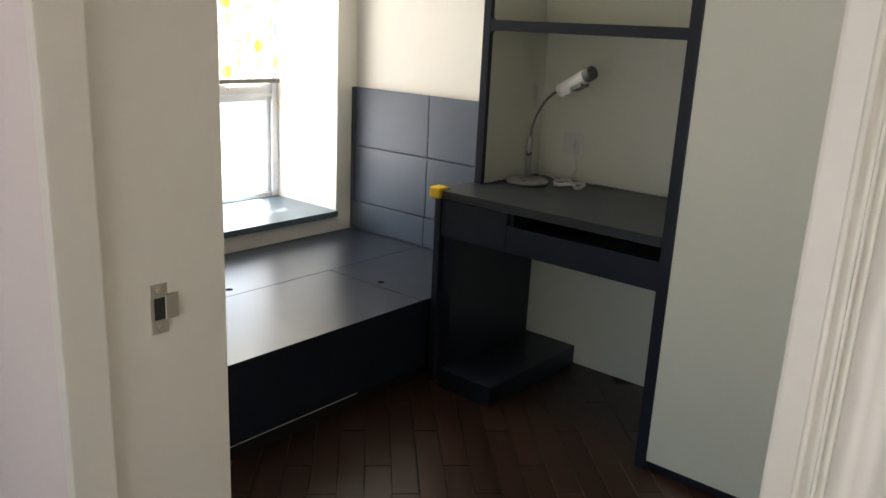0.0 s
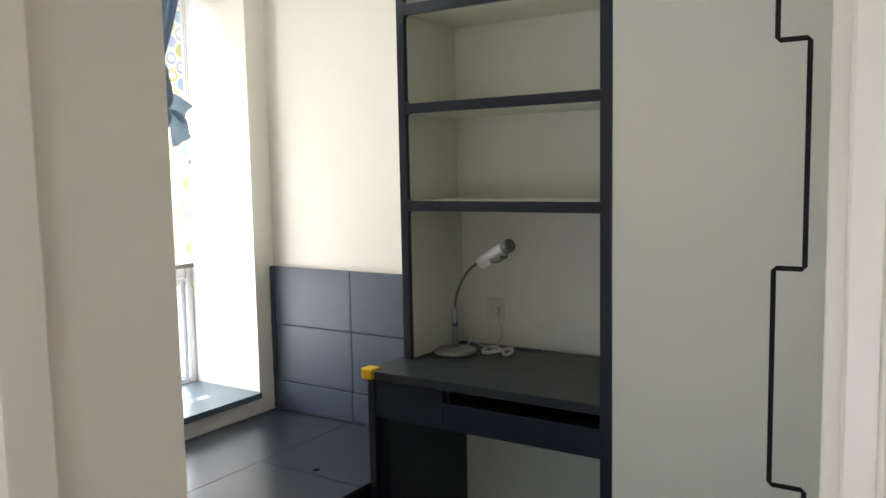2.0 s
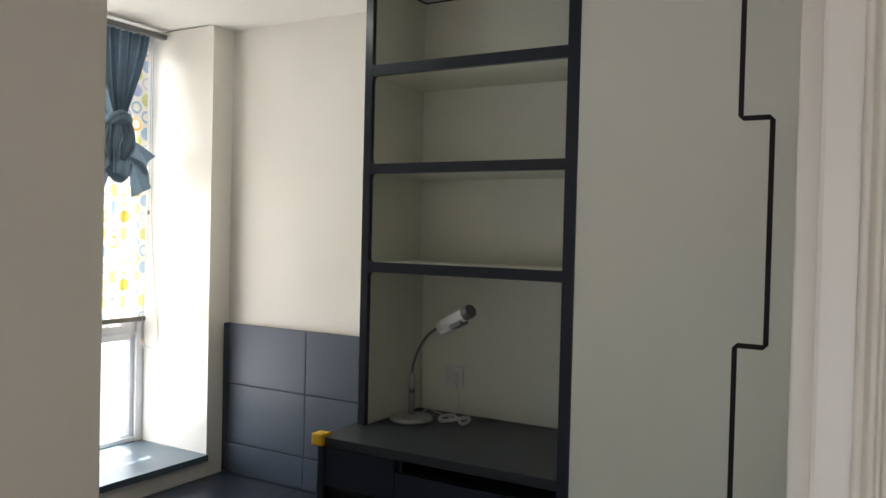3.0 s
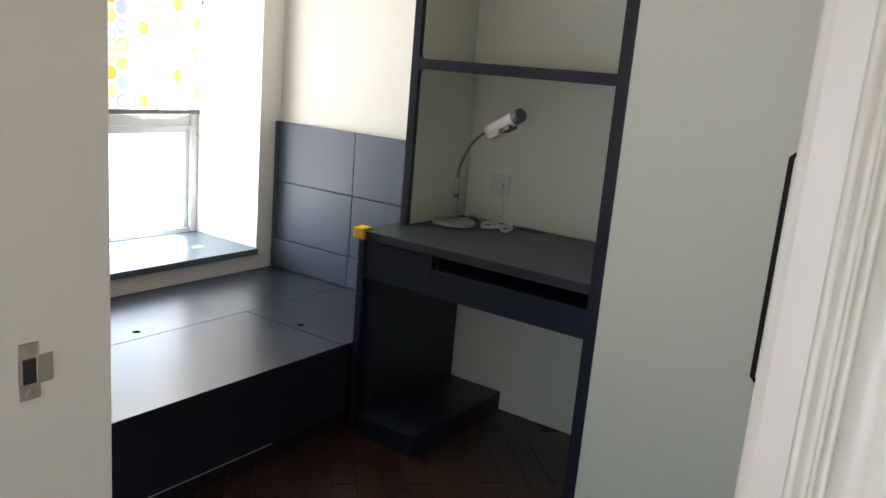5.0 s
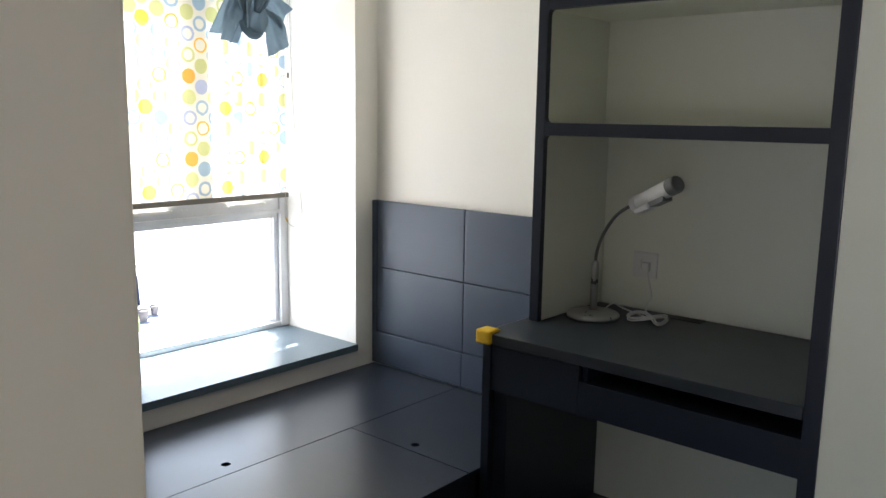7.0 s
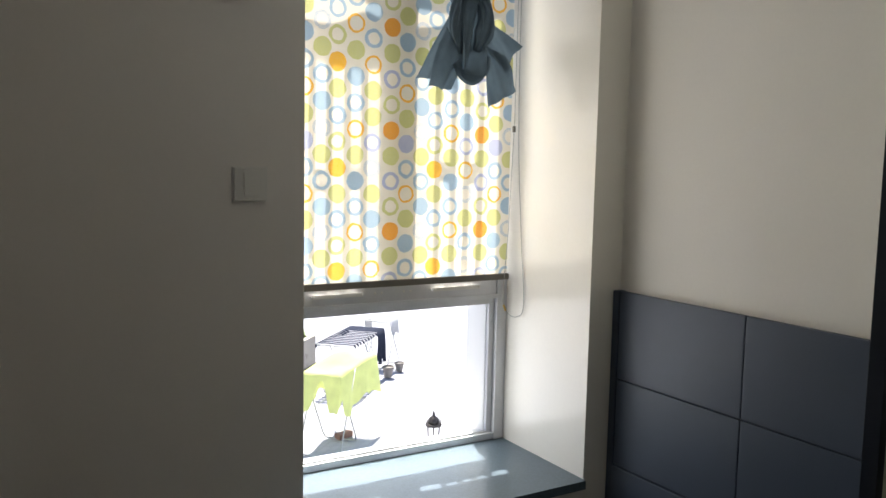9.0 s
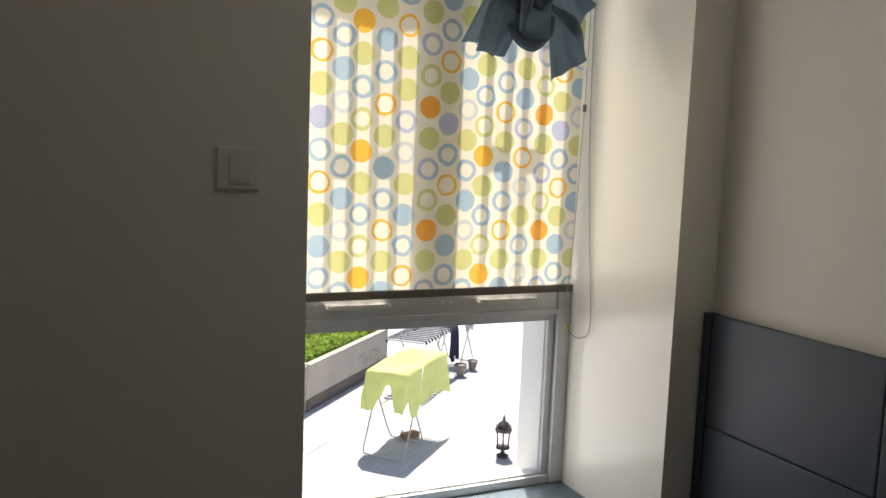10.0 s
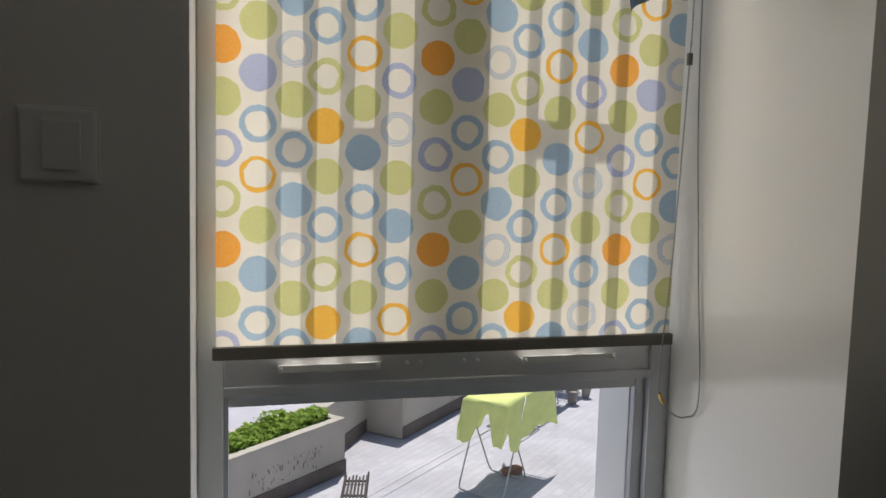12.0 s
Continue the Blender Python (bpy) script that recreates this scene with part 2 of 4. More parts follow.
M_SUB = material("floor_bed", (0.016, 0.009, 0.007), 0.7, vary=0.2)
M_MARBLE = material("green_marble", (0.088, 0.122, 0.155), 0.33, vary=0.10, scale=110, fine=420, bump=0.0, hue=(0.11, 0.15, 0.185), spec=0.4, rough_vary=0.03)
M_ALU = material("mill_aluminium", (0.66, 0.67, 0.70), 0.36, metal=0.35, vary=0.12, scale=9, fine=300, bump=0.08)
M_UPVC = material("white_window_frame", (0.82, 0.83, 0.84), 0.4, vary=0.04, scale=8)
M_STEEL = material("brushed_steel", (0.50, 0.47, 0.43), 0.35, metal=1.0, vary=0.15, scale=30, fine=400, bump=0.1)
M_SILVER = material("silver_paint", (0.44, 0.44, 0.43), 0.3, metal=0.7, vary=0.06, scale=12, bump=0.02)
M_LAMPW = material("pale_lamp_plastic", (0.93, 0.93, 0.93), 0.5, vary=0.03, bump=0.02)
M_GREYP = material("grey_plastic", (0.16, 0.165, 0.16), 0.4, vary=0.06, bump=0.03)
M_BEAD = material("pale_grey_beads", (0.36, 0.36, 0.35), 0.4, vary=0.06, bump=0.02)
M_YELLOW = material("yellow_foam", (0.80, 0.50, 0.015), 0.75, vary=0.12, scale=60, fine=500, bump=0.3)
M_GREEN = material("green_foam", (0.06, 0.33, 0.20), 0.75, vary=0.12, scale=60, fine=500, bump=0.3)
M_WHITEP = material("white_plastic", (0.74, 0.73, 0.70), 0.35, vary=0.03, bump=0.02)
M_CABLE = material("white_cable", (0.72, 0.71, 0.69), 0.45, vary=0.04, bump=0.02)
M_BLACK = material("black_plastic", (0.02, 0.02, 0.02), 0.45, vary=0.15, bump=0.03)
M_CREAM = material("aged_cream_plastic", (0.62, 0.50, 0.34), 0.45, vary=0.06, scale=5, bump=0.03)
M_CURT = cloth("blue_curtain_cloth", (0.145, 0.205, 0.265), 0.20)
M_BLIND = dotted_blind("dotted_blind_cloth")
M_BAR = material("taupe_bar", (0.16, 0.145, 0.12), 0.5, vary=0.1)
M_GLASS = glass("window_glass")
M_LED = glow("light_diffuser", (0.93, 1.0, 0.96), 1.7)
M_LIME = cloth("lime_cloth", (0.78, 0.84, 0.33), 0.16, scale=10)
M_NAVYC = cloth("dark_laundry", (0.03, 0.035, 0.06), 0.05)
M_PALEC = cloth("pale_laundry", (0.50, 0.50, 0.52), 0.12)
M_TERR = material("terrace_paving", (0.475, 0.465, 0.515), 0.85, vary=0.2, scale=1.2, fine=26, bump=0.3)
_nt = M_TERR.node_tree
_b = _nt.nodes["Principled BSDF"]
_tc, _mp, _br, _mx = (_nt.nodes.new(k) for k in ("ShaderNodeTexCoord", "ShaderNodeMapping", "ShaderNodeTexBrick", "ShaderNodeMix"))
_mp.inputs["Rotation"].default_value = (0, 0, radians(-43))
_br.inputs["Scale"].default_value, _br.inputs["Mortar Size"].default_value = 2.6, 0.012
_br.inputs["Color1"].default_value, _br.inputs["Color2"].default_value, _br.inputs["Mortar"].default_value = (1, 1, 1, 1), (0.90, 0.90, 0.91, 1), (0.78, 0.77, 0.78, 1)
_mx.data_type, _mx.blend_type = "RGBA", "MULTIPLY"
_mx.inputs["Factor"].default_value = 1.0
_nt.links.new(_tc.outputs["Object"], _mp.inputs["Vector"])
_nt.links.new(_mp.outputs[0], _br.inputs["Vector"])
_nt.links.new(_b.inputs["Base Color"].links[0].from_socket, _mx.inputs["A"])
_nt.links.new(_br.outputs["Color"], _mx.inputs["B"])
_nt.links.new(_mx.outputs["Result"], _b.inputs["Base Color"])
M_CONC = material("weathered_render", (0.46, 0.42, 0.37), 0.85, vary=0.16, scale=2.5, fine=30, bump=0.3)
M_DAMP = material("damp_skirting", (0.13, 0.105, 0.095), 0.8, vary=0.25, scale=4, fine=40, bump=0.3)
M_BRICK = material("red_brick", (0.30, 0.16, 0.11), 0.85, vary=0.25, scale=20, bump=0.4)
M_JOINT = material("paving_grout", (0.24, 0.23, 0.23), 0.9, vary=0.2)
M_POT = material("weathered_grey_pot", (0.27, 0.24, 0.22), 0.8, vary=0.25, scale=18, bump=0.2)
M_TERRA = material("terracotta", (0.62, 0.22, 0.07), 0.7, vary=0.15, scale=20)
M_SOIL = material("soil", (0.05, 0.038, 0.028), 0.95, vary=0.4, scale=30, bump=0.6)
M_LEAF = cloth("leaf", (0.29, 0.41, 0.085), 0.4, scale=12, vary=0.5)
M_FACADE = material("outer_wall_tile", (0.60, 0.58, 0.55), 0.6, vary=0.06, scale=3)
M_BRONZE = material("dark_bronze", (0.06, 0.05, 0.05), 0.45, metal=0.6, vary=0.2)

# ---- the large structure ----
FLOOR, CEIL = -0.035, 2.44
WX0 = -2.17                     # room face of the wall with the doorway
HX = -2.41                       # hall face of that wall
JL, JR = -1.98, -2.835            # the doorway's two sides
SOUTH = -3.35


def struct(name, bm, mat, label, category):
    ob = part(name, bm, mat)
    return tagged(ob, label, category, "", "structure")


bm = box(0.0, 0.15, -1.0545, 0.62, FLOOR - 0.1, CEIL)
add_box(bm, 0.05, 0.15, SOUTH, -1.0545, FLOOR - 0.1, CEIL)
struct("wall_east", bm, M_WALL, "off-white painted bedroom wall behind headboard and desk", "wall")
struct("wall_pier", box(-0.128, 0.0, 0.0, 0.62, FLOOR - 0.1, CEIL), M_REVEAL, "off-white painted pier beside the bay window", "wall")
bm = box(-2.8, -1.028, 0.165, 0.62, FLOOR - 0.1, CEIL)
struct("wall_north", bm, M_WALL, "off-white painted wall beside the bay window", "wall")
struct("wall_under_window", box(-1.028, -0.128, 0.0, 0.62, FLOOR - 0.1, 0.382), M_WALL, "off-white painted wall under the window sill", "wall")
struct("wall_under_ledge", box(WX0, -1.028, 0.0, 0.165, FLOOR - 0.1, 0.382), M_WALL, "off-white painted wall under the sill ledge", "wall")
struct("wall_over_window", box(-1.028, -0.128, 0.50, 0.62, 2.40, CEIL), M_WALL, "painted lintel above the window", "wall")
# wall with the doorway
bm = box(HX, WX0, JL, 0.165, FLOOR - 0.1, CEIL)
add_box(bm, HX, WX0, JR, JL, 2.05, CEIL)
add_box(bm, -2.30, WX0, SOUTH, JR, FLOOR - 0.1, CEIL)
struct("wall_west", bm, M_HALL, "pale painted wall with the bedroom doorway", "wall")
struct("wall_south", box(-2.30, 0.15, SOUTH - 0.12, SOUTH, FLOOR - 0.1, CEIL), M_WALL, "off-white painted bedroom end wall", "wall")
struct("ceiling", box(-2.44, 0.15, SOUTH - 0.12, 0.025, CEIL, CEIL + 0.15), M_CEIL, "flat white painted bedroom ceiling", "ceiling")
struct("ceiling_bay", box(-2.44, 0.15, 0.03, 0.62, CEIL + 0.006, CEIL + 0.15), M_CEIL, "flat white painted ceiling of the window bay", "ceiling")
struct("floor", box(-4.6, 0.05, -4.5, 0.0, FLOOR - 0.12, FLOOR - 0.012), M_SUB, "dark brown timber strip floor", "floor")
# hall behind the camera; the openings in its unseen walls are added to let daylight in
bm = box(-4.6, -3.55, -4.62, -4.5, FLOOR - 0.1, CEIL)
add_box(bm, -2.95, -2.30, -4.62, -4.5, FLOOR - 0.1, CEIL)
add_box(bm, -3.55, -2.95, -4.62, -4.5, 1.3, CEIL)
add_box(bm, -3.55, -2.95, -4.62, -4.5, FLOOR - 0.1, 0.4)
struct("wall_hall_end", bm, M_HALL, "pale painted hall end wall with a narrow opening added to let light in", "wall")
struct("wall_hall_side", box(-2.40, -2.30, -4.5, SOUTH, FLOOR - 0.1, CEIL), M_HALL, "pale painted hall side wall", "wall")
struct("wall_hall_north", box(-4.6, HX, -0.82, -0.7, FLOOR - 0.1, CEIL), M_HALL, "pale painted hall wall", "wall")
bm = box(-4.72, -4.6, -4.62, -3.40, FLOOR - 0.1, CEIL)
add_box(bm, -4.72, -4.6, -2.1, -0.7, FLOOR - 0.1, CEIL)
add_box(bm, -4.72, -4.6, -3.40, -2.1, 1.85, CEIL)
add_box(bm, -4.72, -4.6, -3.40, -2.1, FLOOR - 0.1, 0.12)
struct("wall_hall_west", bm, M_HALL, "pale painted hall wall with a wide opening added to let light in", "wall")
struct("ceiling_hall", box(-4.72, -2.44, -4.62, -0.7, CEIL, CEIL + 0.15), M_CEIL, "flat white painted hall ceiling", "ceiling")

# window sill slab
tagged(part("window_sill", add_poly_prism(bmesh.new(), [(WX0 + 0.002, -0.014), (-0.128, -0.014), (-0.128, 0.47), (-1.028, 0.47), (-1.028, 0.165), (WX0 + 0.002, 0.165)], "z", 0.383, 0.412), M_MARBLE),
       "polished dark green marble window sill", "window sill", "", "structure")

# ---- doorway: lining, stop, architrave, strike plate, open door leaf ----
bm = box(HX - 0.004, -2.355, JL - 0.022, JL, FLOOR, 2.05, 0.003)
add_box(bm, -2.355, WX0 + 0.004, JL - 0.010, JL, FLOOR, 2.05, 0.002)
add_box(bm, HX - 0.004, WX0 + 0.004, JR, JL - 0.022, 2.035, 2.05, 0.002)
lin = part("door_lining", bm, M_GLOSS)
tagged(lin, "cream gloss-painted timber door lining", "door frame", "", "structure")
tagged(part("door_jamb", box(-2.2995, -2.240, JR, -2.806, FLOOR, 2.05, 0.003), M_GLOSS), "cream gloss-painted timber door jamb on the hinge side", "door frame", "", "structure")
# hinge-side architrave, moulded
bm = bmesh.new()
prof = [(-2.300, -2.828), (-2.309, -2.828), (-2.314, -2.829), (-2.315, -2.832), (-2.312, -2.8335), (-2.305, -2.835), (-2.304, -2.838), (-2.309, -2.8395), (-2.3115, -2.841), (-2.309, -2.8425), (-2.304, -2.844),
        (-2.304, -2.8465), (-2.312, -2.848), (-2.316, -2.851), (-2.318, -2.858), (-2.317, -2.864), (-2.313, -2.869), (-2.316, -2.876), (-2.320, -2.884), (-2.322, -2.905), (-2.318, -2.930), (-2.300, -2.932)]
add_poly_prism(bm, prof, "z", FLOOR, 2.12)
tagged(part("architrave", bm, M_GLOSS), "cream gloss-painted moulded timber architrave on the hinge side", "trim", "", "structure")
for p in bpy.data.objects["architrave"].data.polygons:
    p.use_smooth = abs(p.normal.z) < 0.5

plate = thing("strike_plate", "brushed steel latch strike plate on the door lining", "strike plate", (-2.271, JL - 0.010, 0.949))
bm = bmesh.new()
y0, y1 = -0.0016, 0.0
add_box(bm, -0.016, 0.010, y0, y1, 0.016, 0.036, 0.0006, 1)
add_box(bm, -0.016, 0.010, y0, y1, -0.036, -0.016, 0.0006, 1)
add_box(bm, -0.016, -0.011, y0, y1, -0.016, 0.016)
add_box(bm, 0.006, 0.026, y0 - 0.0012, y1, -0.017, 0.019, 0.0006, 1)
part("plate", bm, M_STEEL, plate)
part("latch_hole", box(-0.011, 0.006, -0.0008, 0.0, -0.016, 0.016), M_BLACK, plate, "dark latch hole")
for zz in (0.027, -0.027):
    part("screw", add_lathe(bmesh.new(), [(0.0045, 0), (0.0045, 0.001), (0.0025, 0.0016)], 12), M_STEEL, plate).matrix_basis = pose(-0.003, -0.0016, zz, 90)

leaf = thing("bedroom_door", "cream gloss-painted door leaf standing open into the room", "door", (-2.195, -2.810, FLOOR))
part("door_panel", box(0.0, 0.74, -0.026, 0.028, 0.008, 2.035, 0.002), M_GLOSS, leaf)
for zz in (0.25, 1.78):
    part("hinge", tube([(-0.004, 0.030, zz), (-0.004, 0.030, zz + 0.09)], 0.006), M_STEEL, leaf, "steel butt hinge")
part("door_handle", tube(smooth_line([(0.68, 0.034, 0.98), (0.68, 0.08, 0.98), (0.66, 0.085, 0.98), (0.56, 0.085, 0.98)]), 0.009), M_STEEL, leaf, "brushed steel lever handle")

# ---- window ----
win = thing("window_1", "aluminium framed bay window with a fixed lower pane", "window", (-0.58, 0.49, 0.412), kind="structure")
wx, wy, wz = -0.58, 0.49, 0.412


def wbox(name, x0, x1, y0, y1, z0, z1, mat, label="", bev=0.003, parent=win):
    return part(name, box(x0 - wx, x1 - wx, y0 - wy, y1 - wy, z0 - wz, z1 - wz, bev), mat, parent, label)


wbox("frame_stile", -1.0275, -0.985, 0.455, 0.53, 0.413, 2.40, M_UPVC)
wbox("frame_stile", -0.172, -0.1285, 0.455, 0.53, 0.413, 1.018, M_ALU)
wbox("frame_stile", -0.139, -0.1285, 0.505, 0.53, 1.018, 2.40, M_UPVC)
wbox("frame_head", -0.985, -0.172, 0.46, 0.53, 2.36, 2.40, M_ALU)
wbox("bottom_rail", -0.985, -0.172, 0.46, 0.53, 0.413, 0.438, M_ALU)
wbox("transom", -0.985, -0.172, 0.462, 0.53, 0.945, 1.013, M_ALU)
wbox("transom_lip", -0.985, -0.172, 0.452, 0.462, 0.945, 0.962, M_ALU)
for x0, x1 in ((-0.985, -0.976), (-0.195, -0.172)):
    wbox("glazing_bead", x0, x1, 0.472, 0.490, 0.438, 0.945, M_ALU)
wbox("glazing_bead", -0.976, -0.195, 0.472, 0.490, 0.922, 0.945, M_ALU)
wbox("glazing_bead", -0.976, -0.195, 0.472, 0.490, 0.438, 0.445, M_ALU)
pane = wbox("pane", -0.976, -0.195, 0.482, 0.486, 0.445, 0.922, M_GLASS, "clear glass pane", 0)
pane.visible_shadow = False
for x0, x1 in ((-0.985, -0.634), (-0.510, -0.141)):
    p2 = wbox("pane", x0, x1, 0.499, 0.503, 1.013, 2.36, M_GLASS, "clear glass pane", 0)
    p2.visible_shadow = False
wbox("mullion", -0.634, -0.510, 0.490, 0.525, 1.013, 2.36, M_ALU)
wbox("latch", -0.510, -0.499, 0.504, 0.52, 1.462, 1.566, M_ALU, "casement latch")
for x0, x1 in ((-0.894, -0.716), (-0.447, -0.256)):
    bm = box(x0 - wx, x1 - wx, 0.444 - wy, 0.4615 - wy, 0.990 - wz, 0.994 - wz, 0.001)
    add_box(bm, x0 - wx, x1 - wx, 0.442 - wy, 0.445 - wy, 0.987 - wz, 1.000 - wz, 0.001)
    for xx in (x0 + 0.002, x1 - 0.008):
        bmesh.ops.create_uvsphere(bm, u_segments=10, v_segments=6, radius=0.0035, matrix=Matrix.Translation((xx + 0.003 - wx, 0.442 - wy, 0.9935 - wz)))
    part("pull_handle", bm, M_WHITEP, win, "white sash pull handle")
for xx in (-0.664, -0.64, -0.556, -0.53):
    part("rivet", add_lathe(bmesh.new(), [(0.004, 0), (0.004, 0.001), (0.002, 0.002)], 10), M_WHITEP, win).matrix_basis = pose(xx - wx, 0.462 - wy, 0.992 - wz, 90)
# outer grille, whose bars stripe the blind
gr = thing("window_grille", "white painted steel window grille outside the glass", "window grille", (-0.58, 0.56, 1.035))
gx, gz = -0.58, 1.035
bars = [-0.906 + 0.055, -0.848 + 0.055, -0.787 + 0.055, -0.728 + 0.055, -0.455 + 0.055, -0.393 + 0.055, -0.339 + 0.055, -0.281 + 0.055]
for x in bars:
    part("bar", box(x - 0.010 - gx, x + 0.010 - gx, -0.005, 0.005, 0.0, 1.03), M_UPVC, gr)
for i, dz in ((0, 0.0), (2, 0.0), (4, 0.03), (6, 0.03)):
    part("bar_tie", box(bars[i] + 0.010 - gx, bars[i + 1] - 0.010 - gx, -0.004, 0.004, 1.640 + dz - gz, 1.693 + dz - gz), M_UPVC, gr)
part("grille_rail", box(-1.027 - gx, -0.129 - gx, -0.008, 0.008, 1.03, 1.055), M_UPVC, gr)
part("grille_rail", box(-1.027 - gx, -0.129 - gx, -0.008, 0.008, -0.03, 0.0), M_UPVC, gr)
# unseen outer ledge over the window, added to shade the upper part of the blind
struct("shade_ledge", box(-2.8, 1.2, 0.62, 0.75, 2.645, 2.80), M_FACADE, "unseen outer ledge added to shade the upper part of the blind", "ledge")
struct("outer_wall", box(-6.0, -4.72, 0.3, 0.62, -1.9, 3.2), M_FACADE, "pale outer wall of the building", "wall")
struct("outer_reveal", box(-0.197, -0.1725, 0.4905, 0.62, 0.413, 1.005, 0.003), material("white_masonry_paint", (0.86, 0.86, 0.86), 0.7, vary=0.04, scale=4), "white painted outer reveal beside the window", "wall")
struct("outer_wall_below", box(-4.72, 1.2, 0.50, 0.62, -1.9, FLOOR - 0.1), M_FACADE, "pale outer wall of the building below the window", "wall")

# unseen sagging strip, high outside the glass, added to shade a band of the blind
sc = thing("blind_shade_strip", "unseen sagging cloth strip added to shade a band of the blind", "sun cloth", (-0.58, 0.70, 2.335))
rows = []
for k in range(9):
    row = []
    for i in range(61):
        u = i / 60
        top_z = 0.155 + 0.012 * math.sin(u * 9.0 + 0.6) - 0.018 * math.exp(-((u - 0.30) / 0.10) ** 2) + 0.022 * math.exp(-((u - 0.47) / 0.03) ** 2)
        row.append((-0.75 + 1.5 * u, 0.006 * math.sin(u * 31 + k), top_z * k / 8))
    rows.append(row)
_bm = bmesh.new()
_vs = [[_bm.verts.new(p) for p in r] for r in rows]
for a, b in zip(_vs, _vs[1:]):
    for i in range(60):
        _bm.faces.new((a[i], a[i + 1], b[i + 1], b[i]))
part("cloth_strip", _bm, M_PALEC, sc, smooth=True)
for xx in (-0.75, 0.75):
    part("tie_cord", tube([(xx, 0, 0.14), (xx, 0.01, 0.31)], 0.003, 6), M_CABLE, sc)

# ---- roller blind, chain, curtain ----
rb = thing("roller_blind", "cream roller blind printed with coloured circles, mostly lowered", "roller blind", (0, 0, 0))
bm = bmesh.new()
nx, nz = 24, 30
vs = [[bm.verts.new((-0.997 + 0.842 * i / nx, 0.425 + 0.002 * math.sin(i * 0.9 + k * 0.12) - 0.001 * math.sin(k * 0.5), 1.040 + 1.34 * k / nz)) for i in range(nx + 1)] for k in range(nz + 1)]
for k in range(nz):
    for i in range(nx):
        bm.faces.new((vs[k][i], vs[k][i + 1], vs[k + 1][i + 1], vs[k + 1][i]))
part("blind_cloth", bm, M_BLIND, rb, smooth=True)
part("bottom_bar", box(-1.003, -0.150, 0.416, 0.434, 1.018, 1.040, 0.004), M_BAR, rb, "taupe bottom bar")
part("roller", tube([(-1.0, 0.43, 2.395), (-0.155, 0.43, 2.395)], 0.02, 16), M_UPVC, rb)
bm = bmesh.new()
chain = smooth_line([(-0.158, 0.395, 2.37), (-0.160, 0.395, 1.66), (-0.162, 0.395, 1.55), (-0.174, 0.395, 1.2), (-0.189, 0.395, 0.96), (-0.174, 0.393, 0.905), (-0.142, 0.375, 0.887), (-0.134, 0.345, 0.94), (-0.134, 0.374, 1.2), (-0.136, 0.404, 1.6), (-0.142, 0.402, 2.37)], 10)
add_tube(bm, chain, 0.0011, 6)
for a, b in zip(chain, chain[1:]):
    n = max(1, int((b - a).length / 0.006))
    for k in range(n):
        bmesh.ops.create_icosphere(bm, subdivisions=1, radius=0.0021, matrix=Matrix.Translation(a.lerp(b, k / n)))
part("bead_chain", bm, M_BEAD, rb, "grey plastic bead chain", smooth=True)
part("chain_stop", tube([(-0.162, 0.395, 1.545), (-0.162, 0.395, 1.566)], 0.0055), M_BAR, rb, "brown chain connector")
part("cord_end", tube([(-0.186, 0.395, 0.930), (-0.177, 0.394, 0.910)], 0.004), material("brass", (0.6, 0.4, 0.12), 0.35, metal=0.9), rb, "small brass cord end")


def cloth_sheet(rows):
    """Loft through rows of points."""
    bm = bmesh.new()
    vs = [[bm.verts.new(p) for p in r] for r in rows]
    for a, b in zip(vs, vs[1:]):
        for i in range(len(a) - 1):
            bm.faces.new((a[i], a[i + 1], b[i + 1], b[i]))
    return bm


cu = thing("curtain", "short blue cloth curtain gathered and tied in a knot", "curtain", (-0.399, 0.33, 1.96))
ox, oy, oz = -0.385, 0.33, 1.96


def pleats(z, xc, half, depth, n=120, folds=11, ph=0.0):
    row = []
    for i in range(n + 1):
        t = i / n
        a = t * folds * 2 * math.pi + ph
        row.append((xc + (t - 0.5) * 2 * half - ox + 0.006 * math.sin(a * 0.37 + z * 3), 0.33 + depth * math.sin(a) + 0.3 * depth * math.sin(a * 0.43 + 1.3) - oy, z - oz))
    return row


rows = []
for k in range(29):
    t = k / 28
    z = 2.395 + (1.985 - 2.395) * t
    s = t ** 1.5 * (2.5 - 1.5 * t)
    half = 0.165 + (0.038 - 0.165) * t ** 1.35
    rows.append(pleats(z, -0.370 - 0.018 * s, half, 0.013 + 0.010 * s, ph=0.3 * t, folds=10))
part("gathered_cloth", cloth_sheet(rows), M_CURT, cu, smooth=True)


def rel(x, y, z):
    return (x - ox, y - oy, z - oz)


